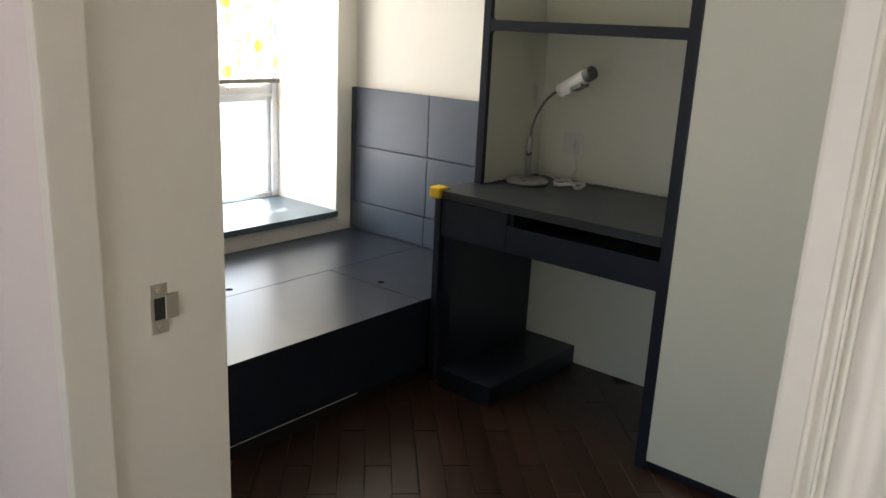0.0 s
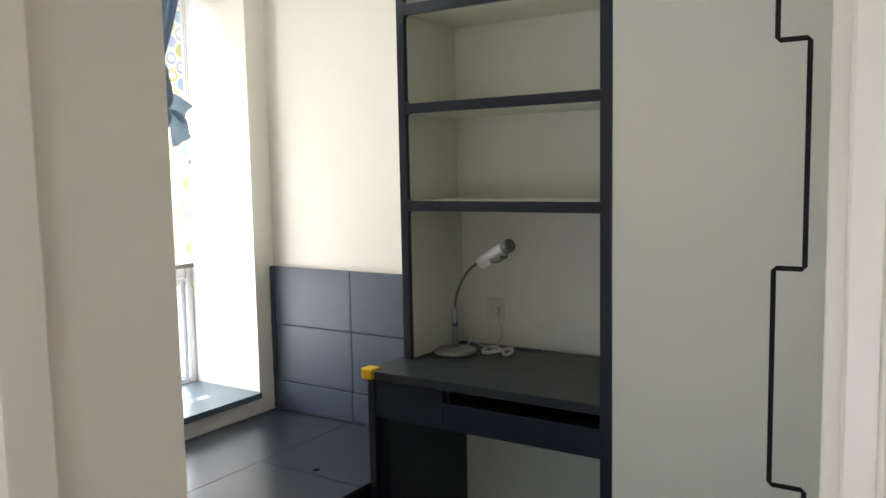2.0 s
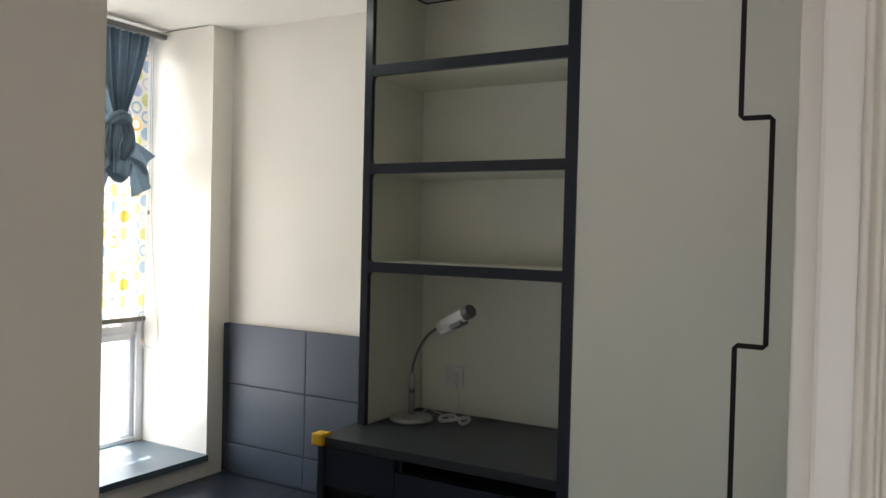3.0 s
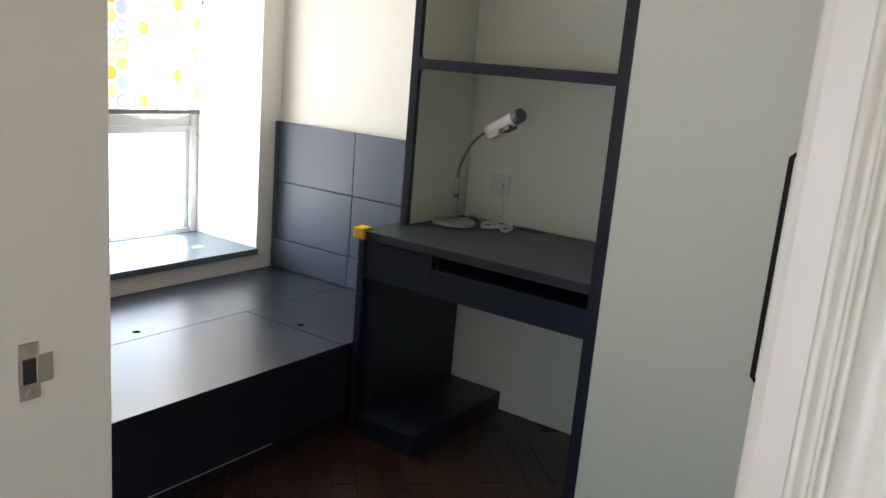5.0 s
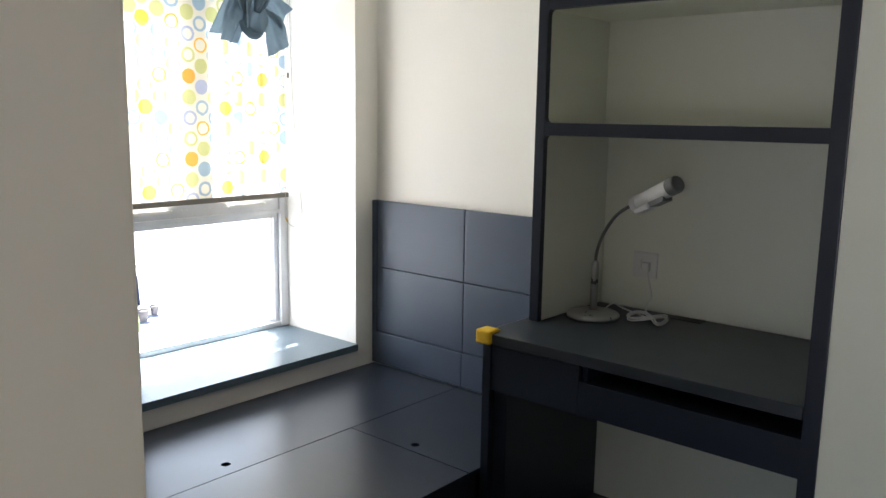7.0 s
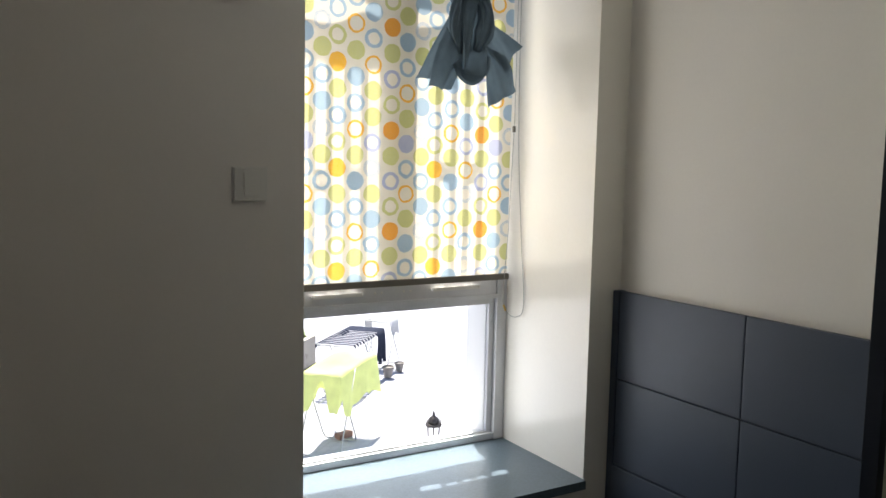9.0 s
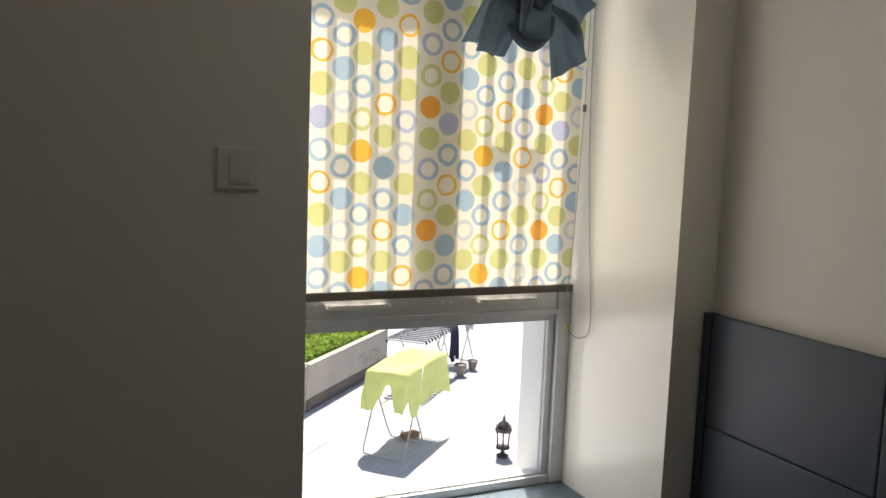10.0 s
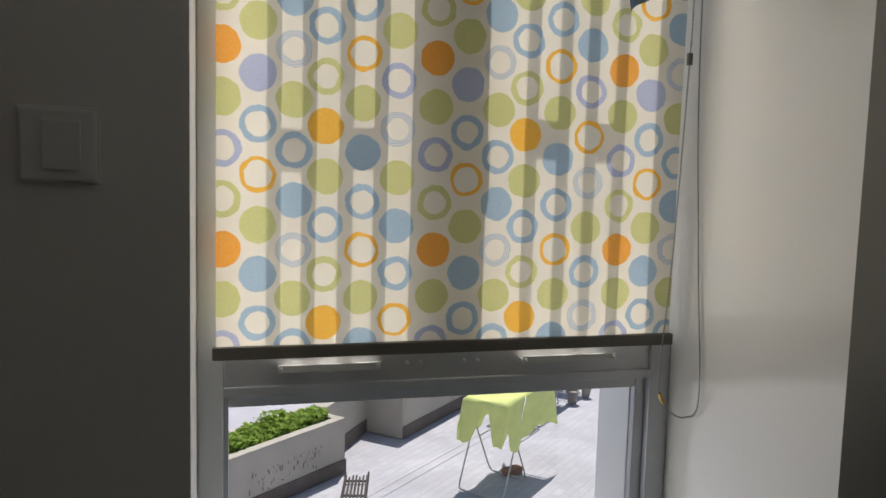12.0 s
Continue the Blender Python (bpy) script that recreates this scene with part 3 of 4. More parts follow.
def wrap(name, pts, radii, squash, folds, amp, seed):
    """A soft fold of cloth wound along a line, with creases that run along it."""
    bm = bmesh.new()
    line = smooth_line([rel(*p) for p in pts], 7)
    n, m = len(line) - 1, 60
    rings = []
    for i, p in enumerate(line):
        d = (line[min(i + 1, n)] - line[max(i - 1, 0)]).normalized()
        side = d.cross(Vector((0, 1, 0))).normalized()
        nor = side.cross(d).normalized()
        t = i / n * (len(radii) - 1)
        j = int(min(t, len(radii) - 2))
        R = radii[j] + (radii[j + 1] - radii[j]) * (t - j)
        ring = []
        for k in range(m):
            a = 2 * math.pi * k / m
            w = noise.noise((math.cos(a) * folds * 0.5 + seed, math.sin(a) * folds * 0.5, i * 0.10 + seed))
            r = R * (1 + amp * 1.6 * w)
            ring.append(bm.verts.new(p + side * math.cos(a) * r * squash[0] + nor * math.sin(a) * r * squash[1]))
        rings.append(ring)
    for a, b in zip(rings, rings[1:]):
        for k in range(m):
            bm.faces.new((a[k], a[(k + 1) % m], b[(k + 1) % m], b[k]))
    bm.faces.new(rings[0][::-1])
    bm.faces.new(rings[-1])
    return part(name, bm, M_CURT, cu, smooth=True)


wrap("knot_band", [(-0.440, 0.345, 1.955), (-0.428, 0.305, 1.972), (-0.392, 0.288, 1.985), (-0.350, 0.300, 1.972), (-0.338, 0.335, 1.950)], [0.018, 0.027, 0.030, 0.027, 0.018], (1, 0.8), 4, 0.30, 1.0)
wrap("knot_loop", [(-0.360, 0.300, 1.965), (-0.352, 0.282, 1.905), (-0.360, 0.280, 1.845), (-0.385, 0.285, 1.790)], [0.020, 0.026, 0.026, 0.012], (1, 0.75), 5, 0.40, 7.0)

wrap("knot_loop", [(-0.420, 0.322, 1.965), (-0.440, 0.314, 1.900), (-0.446, 0.310, 1.840), (-0.430, 0.308, 1.780)], [0.020, 0.028, 0.027, 0.013], (1, 0.75), 5, 0.40, 4.0)
wrap("knot_belly", [(-0.452, 0.300, 1.752), (-0.425, 0.296, 1.718), (-0.385, 0.294, 1.708), (-0.350, 0.298, 1.738), (-0.338, 0.300, 1.780)], [0.010, 0.018, 0.022, 0.020, 0.012], (1, 0.7), 5, 0.30, 12.0)


def tail(corners, nu=26, nv=26, amp=0.012, waves=1.6, seed=0.0):
    a, b, c, d = [Vector(rel(*p)) for p in corners]
    rows = []
    for j in range(nv + 1):
        v = j / nv
        r = []
        for i in range(nu + 1):
            u = i / nu
            p = (a * (1 - u) + b * u) * (1 - v) + (d * (1 - u) + c * u) * v
            f = noise.noise((u * 3.0 + seed, v * 1.2, seed))
            g = noise.noise((u * 7 + seed, v * 4, seed + 5))
            p.y += amp * (0.6 + v) * (math.sin(u * waves * 2 * math.pi + v * 1.5 + seed) + 1.2 * f) + 0.35 * amp * g
            p.x += 0.006 * math.sin(v * 6 + seed) * (1 - v)
            p.z += 0.012 * f * v * math.sin(u * math.pi)
            r.append(p)
        rows.append(r)
    return cloth_sheet(rows)


# flat ends of the cloth, drawn out of the knot and folded over one another
for seed, amp, waves, corners in (
        (0.3, 0.008, 1.0, ((-0.440, 0.326, 1.955), (-0.375, 0.322, 1.965), (-0.490, 0.322, 1.690), (-0.570, 0.328, 1.696))),
        (2.1, 0.010, 0.8, ((-0.478, 0.314, 1.865), (-0.380, 0.300, 1.800), (-0.466, 0.300, 1.664), (-0.552, 0.306, 1.670))),
        (6.4, 0.010, 0.7, ((-0.392, 0.298, 1.965), (-0.345, 0.302, 1.955), (-0.338, 0.296, 1.726), (-0.452, 0.288, 1.708))),
        (8.8, 0.007, 0.6, ((-0.425, 0.296, 1.972), (-0.368, 0.288, 1.972), (-0.420, 0.280, 1.721), (-0.442, 0.284, 1.727))),
        (3.7, 0.008, 0.8, ((-0.380, 0.314, 1.835), (-0.322, 0.306, 1.900), (-0.195, 0.304, 1.824), (-0.256, 0.308, 1.728))),
        (5.2, 0.010, 0.9, ((-0.372, 0.298, 1.835), (-0.262, 0.294, 1.785), (-0.226, 0.290, 1.674), (-0.322, 0.288, 1.610)))):
    part("tail_end", tail(corners, amp=amp, waves=waves, seed=seed), M_CURT, cu, smooth=True)
part("curtain_rail", box(-1.008 - ox, -0.12 - ox, 0.315 - oy, 0.345 - oy, 2.40 - oz, 2.425 - oz, 0.003), M_GREYP, cu, "grey curtain rail")

# ---- bed platform and headboard ----
pf = thing("bed_platform", "low navy laminate storage bed platform with lift-up lids", "bed platform", (-1.1, -0.52, FLOOR))
px, py = -1.1, -0.52


def pbox(name, x0, x1, y0, y1, z0, z1, mat=M_NAVY, label="", bev=0.002):
    return part(name, box(x0 - px, x1 - px, y0 - py, y1 - py, z0 - FLOOR, z1 - FLOOR, bev), mat, pf, label)


pbox("base_front", WX0 + 0.003, -0.575, -1.022, -1.004, 0.030, 0.294)
pbox("plinth", WX0 + 0.003, -0.62, -1.000, -0.98, FLOOR, 0.030, M_DARK)
# pale strip standing in for the bright reflection at the plinth gap
pbox("toe_glint", -1.62, -0.95, -1.0236, -1.0222, 0.0290, 0.0318, M_WHITEP, "thin pale strip painted as a reflection at the base", 0)
pbox("carcass", WX0 + 0.003, -0.034, -0.98, -0.014, FLOOR + 0.004, 0.294, M_DARK)


def lid(x0, x1, y0, y1, hole=None, r=0.015):
    """A lid with a round finger hole."""
    bm = bmesh.new()
    z0, z1 = 0.294 - FLOOR, 0.312 - FLOOR
    x0, x1, y0, y1 = x0 - px, x1 - px, y0 - py, y1 - py
    if hole is None:
        add_box(bm, x0, x1, y0, y1, z0, z1, 0.0015)
    else:
        hx, hy = hole[0] - px, hole[1] - py
        n = 32
        def edge(a):
            c, s = math.cos(a), math.sin(a)
            k = min(((x1 - hx) / c if c > 1e-9 else (x0 - hx) / c if c < -1e-9 else 1e9), ((y1 - hy) / s if s > 1e-9 else (y0 - hy) / s if s < -1e-9 else 1e9))
            return hx + c * k, hy + s * k
        angs = sorted([2 * math.pi * k / n + 0.01 for k in range(n)] + [math.atan2(cy - hy, cx - hx) % (2 * math.pi) for cx in (x0, x1) for cy in (y0, y1)])
        inn = [(hx + r * math.cos(a), hy + r * math.sin(a)) for a in angs]
        out = [edge(a) for a in angs]
        rings = [[bm.verts.new((*p, z)) for p in pts] for pts, z in ((inn, z0), (inn, z1), (out, z1), (out, z0))]
        m = len(angs)
        for q in range(3):
            for k in range(m):
                bm.faces.new((rings[q][k], rings[q][(k + 1) % m], rings[q + 1][(k + 1) % m], rings[q + 1][k]))
        bmesh.ops.recalc_face_normals(bm, faces=bm.faces[:])
    return part("lid", bm, M_NAVY, pf)


lid(WX0 + 0.004, -0.6185, -1.029, -0.5015)
lid(-0.6155, -0.036, -1.029, -0.5015, (-0.573, -0.764))
lid(WX0 + 0.004, -0.036, -0.4985, -0.016, (-1.082, -0.435))

hb = thing("headboard", "slate blue panelled headboard fixed to the wall", "headboard", (-0.016, -0.5, 0.312))


def hbox(name, y0, y1, z0, z1, x0=-0.030, x1=-0.012, bev=0.0035):
    return part(name, box(x0 + 0.016, x1 + 0.016, y0 + 0.5, y1 + 0.5, z0 - 0.312, z1 - 0.312, bev), M_PADHB, hb)


part("backing", box(-0.012 + 0.016, -0.002 + 0.016, -1.052 + 0.5, -0.004 + 0.5, 0.002, 1.018 - 0.312), M_DARK, hb)
hbox("edge_strip", -0.030, -0.003, 0.314, 1.031, -0.034, -0.002)
for y0, y1 in ((-0.5135, -0.032), (-1.052, -0.5165)):
    for z0, z1 in ((0.314, 0.4565), (0.4595, 0.7415), (0.7445, 1.031)):
        hbox("panel", y0, y1, z0, z1, -0.037 if z0 < 0.4 else -0.030)

# ---- dark end panel with a green foam guard, across the bed ----
ep = thing("bed_end_panel", "navy end panel with a green foam guard along its top", "end panel", (-2.09, -1.02, FLOOR))
part("panel", box(-0.078, 0.128, -0.05, -0.012, 0.0, 1.16, 0.003), M_NAVY, ep)
part("foam_guard", tube([(-0.078, -0.031, 1.165), (0.11, -0.031, 1.168), (0.140, -0.031, 1.168), (0.146, -0.031, 1.168)], 0.025, 16, [0.025, 0.027, 0.025, 0.017]), M_GREEN, ep, "green foam edge guard", smooth=True)

# ---- desk ----
dk = thing("desk", "charcoal laminate desk with a drawer and an open keyboard slot", "desk", (-0.3, -1.5, FLOOR))
dx, dy = -0.3, -1.5


def dbox(name, x0, x1, y0, y1, z0, z1, mat=M_NAVY, label="", bev=0.0015, parent=None):
    return part(name, box(x0 - dx, x1 - dx, y0 - dy, y1 - dy, z0 - FLOOR, z1 - FLOOR, bev), mat, parent or dk, label)


dbox("desktop", -0.575, 0.036, -1.953, -1.031, 0.718, 0.750, M_DESK, bev=0.003)
dbox("side_panel", -0.566, -0.001, -1.060, -1.031, FLOOR, 0.716)
dbox("drawer_front", -0.562, -0.544, -1.363, -1.062, 0.572, 0.712, M_NAVY)
dbox("fascia", -0.562, -0.544, -1.953, -1.365, 0.572, 0.668, M_NAVY)
dbox("tray_floor", -0.543, -0.10, -1.953, -1.062, 0.660, 0.667, M_NAVY)
dbox("tray_back", -0.10, -0.085, -1.953, -1.062, 0.588, 0.716, M_DARK)
dbox("tray_divider", -0.543, -0.10, -1.380, -1.365, 0.6675, 0.712, M_NAVY)
dbox("tray_underside", -0.543, -0.10, -1.953, -1.062, 0.590, 0.596, M_NAVY)
dbox("pedestal_panel", -0.540, 0.016, -1.108, -1.0605, FLOOR, 0.587)
dbox("foot_plinth", -0.590, 0.016, -1.362, -1.109, FLOOR, 0.045, M_NAVY, bev=0.004)
dbox("cable_grommet", -0.018, 0.026, -1.475, -1.375, 0.7505, 0.7530, M_BLACK, "black cable grommet", 0.001)

cg = thing("corner_guard", "yellow foam corner guard on the desk edge", "corner guard", (-0.575, -1.031, 0.74))
bm = box(-0.014, 0.040, -0.040, 0.012, -0.022, 0.020, 0.008, 3)
part("guard", bm, M_YELLOW, cg, smooth=True)
part("guard_flap", box(0.028, 0.050, -0.036, 0.008, -0.016, 0.015, 0.006, 2), M_YELLOW, cg)

# ---- shelf unit over the desk ----
sf = thing("shelf_unit", "open shelf unit with pale boards and dark navy edges", "shelf unit", (-0.18, -1.5, 0.752))
fx, fy, fz = -0.18, -1.5, 0.752


def sbox(name, x0, x1, y0, y1, z0, z1, mat, label="", bev=0.0):
    return part(name, box(x0 - fx, x1 - fx, y0 - fy, y1 - fy, z0 - fz, z1 - fz, bev), mat, sf, label)


sbox("side_board", -0.340, 0.049, -1.088, -1.056, 0.752, 2.438, M_BOARD)
sbox("side_edge", -0.362, -0.340, -1.088, -1.055, 0.752, 2.438, M_NAVY, "dark navy edge", 0.0015)
sbox("back_board", 0.006, 0.049, -1.953, -1.0885, 1.373, 2.438, M_BOARD)
sbox("niche_back", 0.036, 0.049, -1.953, -1.0885, 0.752, 1.335, M_BOARD)
for z0, z1 in ((1.335, 1.373), (1.705, 1.742), (2.072, 2.112)):
    sbox("shelf", -0.340, 0.049 if z0 < 1.5 else 0.005, -1.953, -1.0885, z0, z1, M_BOARD)
    # front edge with small rounded inner corners
    r, y0, y1 = 0.014, -1.953, -1.0885
    pts = [(y0, z0), (y1 - r, z0)]
    pts += [(y1 - r + r * math.sin(a), z0 - r + r * math.cos(a)) for a in [math.pi / 2 * k / 5 for k in range(1, 6)]]
    pts += [(y1, z1 + r)]
    pts += [(y1 - r + r * math.cos(a), z1 + r - r * math.sin(a)) for a in [math.pi / 2 * k / 5 for k in range(1, 6)]]
    pts += [(y0, z1)]
    bm = add_poly_prism(bmesh.new(), [(a - fy, b - fz) for a, b in pts], "x", -0.361 - fx, -0.340 - fx)
    part("shelf_edge", bm, M_NAVY, sf, "dark navy edge")
sbox("top_trim", -0.001, 0.005, -1.953, -1.0885, 2.4335, 2.4385, M_DARK)
sbox("top_trim", -0.340, -0.002, -1.0935, -1.0886, 2.4335, 2.4385, M_DARK)
sbox("lower_back", 0.017, 0.049, -1.953, -1.1085, FLOOR, 0.716, M_BOARD)

# ---- wardrobe with a stepped dark joint ----
wd = thing("wardrobe", "tall pale wardrobe with a stepped dark joint between its doors", "wardrobe", (-0.3, -2.6, FLOOR))
vx, vy = -0.3, -2.6


def vbox(name, x0, x1, y0, y1, z0, z1, mat, label="", bev=0.0):
    return part(name, box(x0 - vx, x1 - vx, y0 - vy, y1 - vy, z0 - FLOOR, z1 - FLOOR, bev), mat, wd, label)


vbox("side_panel", -0.574, -0.002, -1.993, -1.955, FLOOR, 2.438, M_NAVY, "dark navy side panel", 0.002)
vbox("body", -0.548, -0.002, -3.33, -1.9935, FLOOR + 0.05, 2.438, M_DARK)
vbox("plinth", -0.555, -0.5485, -3.33, -1.9935, FLOOR, -0.003, M_NAVY)


# the stepped line, from the bottom up: its two sides
z1 = [(-2.536, 0.0), (-2.536, 0.605), (-2.446, 0.605), (-2.446, 1.199), (-2.524, 1.199), (-2.524, 1.819), (-2.444, 1.819), (-2.444, 2.436)]
z2 = [(-2.550, 0.0), (-2.550, 0.591), (-2.460, 0.591), (-2.460, 1.213), (-2.538, 1.213), (-2.538, 1.805), (-2.458, 1.805), (-2.458, 2.436)]
pa = [(-1.9945, 0.0)] + z1 + [(-1.9945, 2.436)]
pb = [(-3.33, 0.0)] + z2 + [(-3.33, 2.436)]
for pts in (pa, pb):
    part("wardrobe_door", add_poly_prism(bmesh.new(), [(a - vy, b - FLOOR) for a, b in pts], "x", -0.572 - vx, -0.549 - vx), M_BOARD, wd)
bm = bmesh.new()
for (a, b), (c, d) in zip(zip(z1, z2), zip(z1[1:], z2[1:])):
    add_poly_prism(bm, [(p[0] - vy, p[1] - FLOOR) for p in (a, c, d, b)], "x", -0.5724 - vx, -0.5485 - vx)
part("joint_inlay", bm, material("maroon_black_inlay", (0.014, 0.010, 0.010), 0.6, vary=0.2, spec=0.3), wd, "dark stepped joint")

# ---- desk lamp ----
lp = thing("desk_lamp", "silver gooseneck desk lamp with a tubular white head", "desk lamp", (-0.177, -1.18, 0.751))
part("base", add_lathe(bmesh.new(), [(0.083, 0), (0.085, 0.004), (0.085, 0.011), (0.078, 0.017), (0.035, 0.022), (0.015, 0.025)], 48), M_SILVER, lp, smooth=True)
part("stem", add_lathe(bmesh.new(), [(0.012, 0.022), (0.012, 0.172), (0.0095, 0.180), (0.006, 0.186)], 20), M_SILVER, lp, smooth=True)
neck = smooth_line([(0, 0, 0.180), (0.0, -0.006, 0.225), (-0.006, -0.030, 0.28), (-0.015, -0.07, 0.335), (-0.026, -0.115, 0.368), (-0.036, -0.150, 0.382)], 8)
part("gooseneck", tube(neck, 0.0052, 10), M_GREYP, lp, "grey flexible gooseneck", smooth=True)
h0, h1 = Vector((-0.033, -0.142, 0.378)), Vector((-0.098, -0.325, 0.468))
d = (h1 - h0).normalized()
part("lamp_head", tube([h0, h0 + d * 0.004, h0 + d * 0.155, h0 + d * 0.158], 0.026, 24, [0.020, 0.0245, 0.0255, 0.0255]), M_LAMPW, lp, "pale tubular lamp head", smooth=True)
part("end_cap", tube([h0 + d * 0.158, h0 + d * 0.186, h0 + d * 0.190], 0.0255, 24, [0.0258, 0.0258, 0.0235]), M_GREYP, lp, "grey end cap")
part("neck_collar", tube([h0 + d * 0.022, h0 + d * 0.027], 0.0268, 24), M_LAMPW, lp)
dn = Vector((0, 0, -1)) - d * d.dot(Vector((0, 0, -1)))
dn.normalize()
sd = d.cross(dn)
bm = bmesh.new()
q = [h0 + d * a + dn * b + sd * c for c in (-0.019, 0.019) for a, b in ((0.075, 0.016), (0.140, 0.018), (0.135, 0.032), (0.080, 0.031))]
v = [bm.verts.new(p) for p in q]
for f in ((0, 1, 2, 3), (7, 6, 5, 4), (0, 4, 5, 1), (1, 5, 6, 2), (2, 6, 7, 3), (3, 7, 4, 0)):
    bm.faces.new([v[k] for k in f])
bmesh.ops.recalc_face_normals(bm, faces=bm.faces[:])
part("reflector", bm, M_GREYP, lp, "grey open reflector")
bm = bmesh.new()
q = [h0 + d * a + dn * b + sd * c for c in (-0.018, 0.018) for a, b in ((0.006, 0.014), (0.074, 0.014), (0.072, 0.033), (0.010, 0.031))]
v = [bm.verts.new(p) for p in q]
for f in ((0, 1, 2, 3), (7, 6, 5, 4), (0, 4, 5, 1), (1, 5, 6, 2), (2, 6, 7, 3), (3, 7, 4, 0)):
    bm.faces.new([v[k] for k in f])
bmesh.ops.recalc_face_normals(bm, faces=bm.faces[:])
bmesh.ops.bevel(bm, geom=bm.edges[:], offset=0.003, segments=2, affect="EDGES")
part("ballast_housing", bm, M_LAMPW, lp, "white lamp housing")
coil = [(0.06, 0.0, 0.006), (0.10, -0.015, 0.03), (0.13, -0.04, 0.012)]
for k in range(46):
    a = k * 2 * math.pi / 15.2
    coil.append((0.060 + 0.030 * math.sin(2 * a + 0.3) + 0.006 * math.sin(k * 0.7), -0.170 + 0.062 * math.sin(a) * (1 + 0.10 * math.sin(k * 0.41)), 0.0045 + 0.006 * (1 + math.sin(2 * a)) + 0.004 * (k // 15)))
coil += [(0.13, -0.12, 0.02), (0.180, -0.115, 0.05), (0.190, -0.098, 0.10), (0.196, -0.083, 0.142)]
part("power_cable", tube(smooth_line([(a, b, c) for a, b, c in coil], 4), 0.0025, 8), M_CABLE, lp, "coiled white power cable", smooth=True)

part("plug", box(0.184, 0.203, -0.095, -0.069, 0.134, 0.166, 0.006), M_WHITEP, lp, "white mains plug")
so = thing("wall_socket", "white mains socket on the niche back", "socket", (0.036, -1.252, 0.905))
part("face_plate", box(-0.010, 0.0, -0.043, 0.043, -0.043, 0.043, 0.003), M_WHITEP, so)
part("rocker", box(-0.013, -0.010, 0.012, 0.026, -0.012, 0.018, 0.001), M_WHITEP, so)


def face_plate(name, label, cat, x, z, w, h, rock):
    t = thing(name, label, cat, (x, 0.165, z))
    part("face_plate", box(-w / 2, w / 2, -0.010, 0.0, -h / 2, h / 2, 0.003), M_WHITEP, t)
    part("surround", box(-w / 2 - 0.004, w / 2 + 0.004, -0.004, 0.0, -h / 2 - 0.004, h / 2 + 0.004, 0.001), M_WHITEP, t)
    part("rocker", box(*rock, 0.0015), M_WHITEP, t)
    return t


face_plate("light_switch", "white rocker light switch on the shaded wall", "light switch", -1.181, 1.358, 0.086, 0.086, (-0.018, 0.026, -0.014, -0.010, -0.030, 0.030))
sp = face_plate("fused_spur", "white fused outlet feeding the air conditioner", "socket", -1.177, 1.893, 0.086, 0.086, (-0.010, 0.012, -0.016, -0.010, -0.012, 0.026))
part("flex", tube(smooth_line([(0.006, -0.012, -0.02), (0.002, -0.02, -0.045), (-0.04, -0.016, -0.062), (-0.10, -0.010, -0.050), (-0.152, -0.006, -0.030)]), 0.004, 8), M_GREYP, sp, "grey flex", smooth=True)
part("flex_entry", tube([(-0.152, -0.003, -0.04), (-0.152, -0.003, -0.018)], 0.008), M_BLACK, sp)
part("trunking", box(-0.117, -0.105, -0.012, 0.0, -0.045, 0.52, 0.002), M_GREYP, sp, "grey cable conduit")

# ---- window air conditioner ----
ac = thing("air_conditioner", "aged cream window air conditioner in a white surround", "air conditioner", (-1.66, 0.165, 1.848))
part("surround_board", box(-0.32, 0.335, -0.012, 0.0, 0.0, 0.50, 0.002), M_GLOSS, ac, "white painted surround board")
part("front_frame", box(-0.31, 0.305, -0.030, -0.012, 0.048, 0.46, 0.003), material("brown_seal", (0.045, 0.022, 0.014), 0.6), ac, "dark brown seal strip")
part("front_panel", box(-0.30, 0.296, -0.055, -0.030, 0.058, 0.455, 0.006), M_CREAM, ac)
part("grille_recess", box(-0.29, 0.125, -0.0562, -0.055, 0.105, 0.44), M_BLACK, ac)
for k in range(24):
    part("louvre", box(-0.29, 0.125, -0.062, -0.0565, 0.108 + k * 0.014, 0.116 + k * 0.014), M_CREAM, ac)
ctl = part("control_panel", box(0.155, 0.280, -0.0585, -0.0552, 0.10, 0.44, 0.001), M_SILVER, ac, "silver control panel")
part("control_strip", box(0.160, 0.275, -0.0600, -0.0587, 0.150, 0.190), M_GREYP, ctl)
for k in range(3):
    part("legend_bar", box(0.165, 0.265 - 0.02 * k, -0.0592, -0.0587, 0.112 + 0.011 * k, 0.116 + 0.011 * k), M_GREYP, ctl)

# ---- ceiling light ----
cl = thing("ceiling_light", "small rectangular white ceiling light, switched on", "ceiling light", (-0.84, -0.72, CEIL))
part("tray", box(-0.145, 0.145, -0.085, 0.085, -0.012, 0.0, 0.004), M_WHITEP, cl)
part("diffuser", box(-0.150, 0.150, -0.090, 0.090, -0.055, -0.013, 0.018, 4), M_LED, cl, "glowing white diffuser", smooth=True)

# ---- terrace outside, below the window ----
TZ = -1.9
B = Vector((-math.sin(radians(43)), math.cos(radians(43)), 0))
bm = bmesh.new()
bmesh.ops.create_grid(bm, x_segments=8, y_segments=8, size=300, matrix=Matrix.Translation((0, 0, TZ - 0.012)))
tagged(part("ground", bm, M_TERR), "pale grey paved roof terrace in full sun", "terrace", "", "structure")


def turned(name, label, cat, at, deg, group="", kind=""):
    t = thing(name, label, cat, at, group, kind)
    t.rotation_euler = (0, 0, radians(deg))
    return t


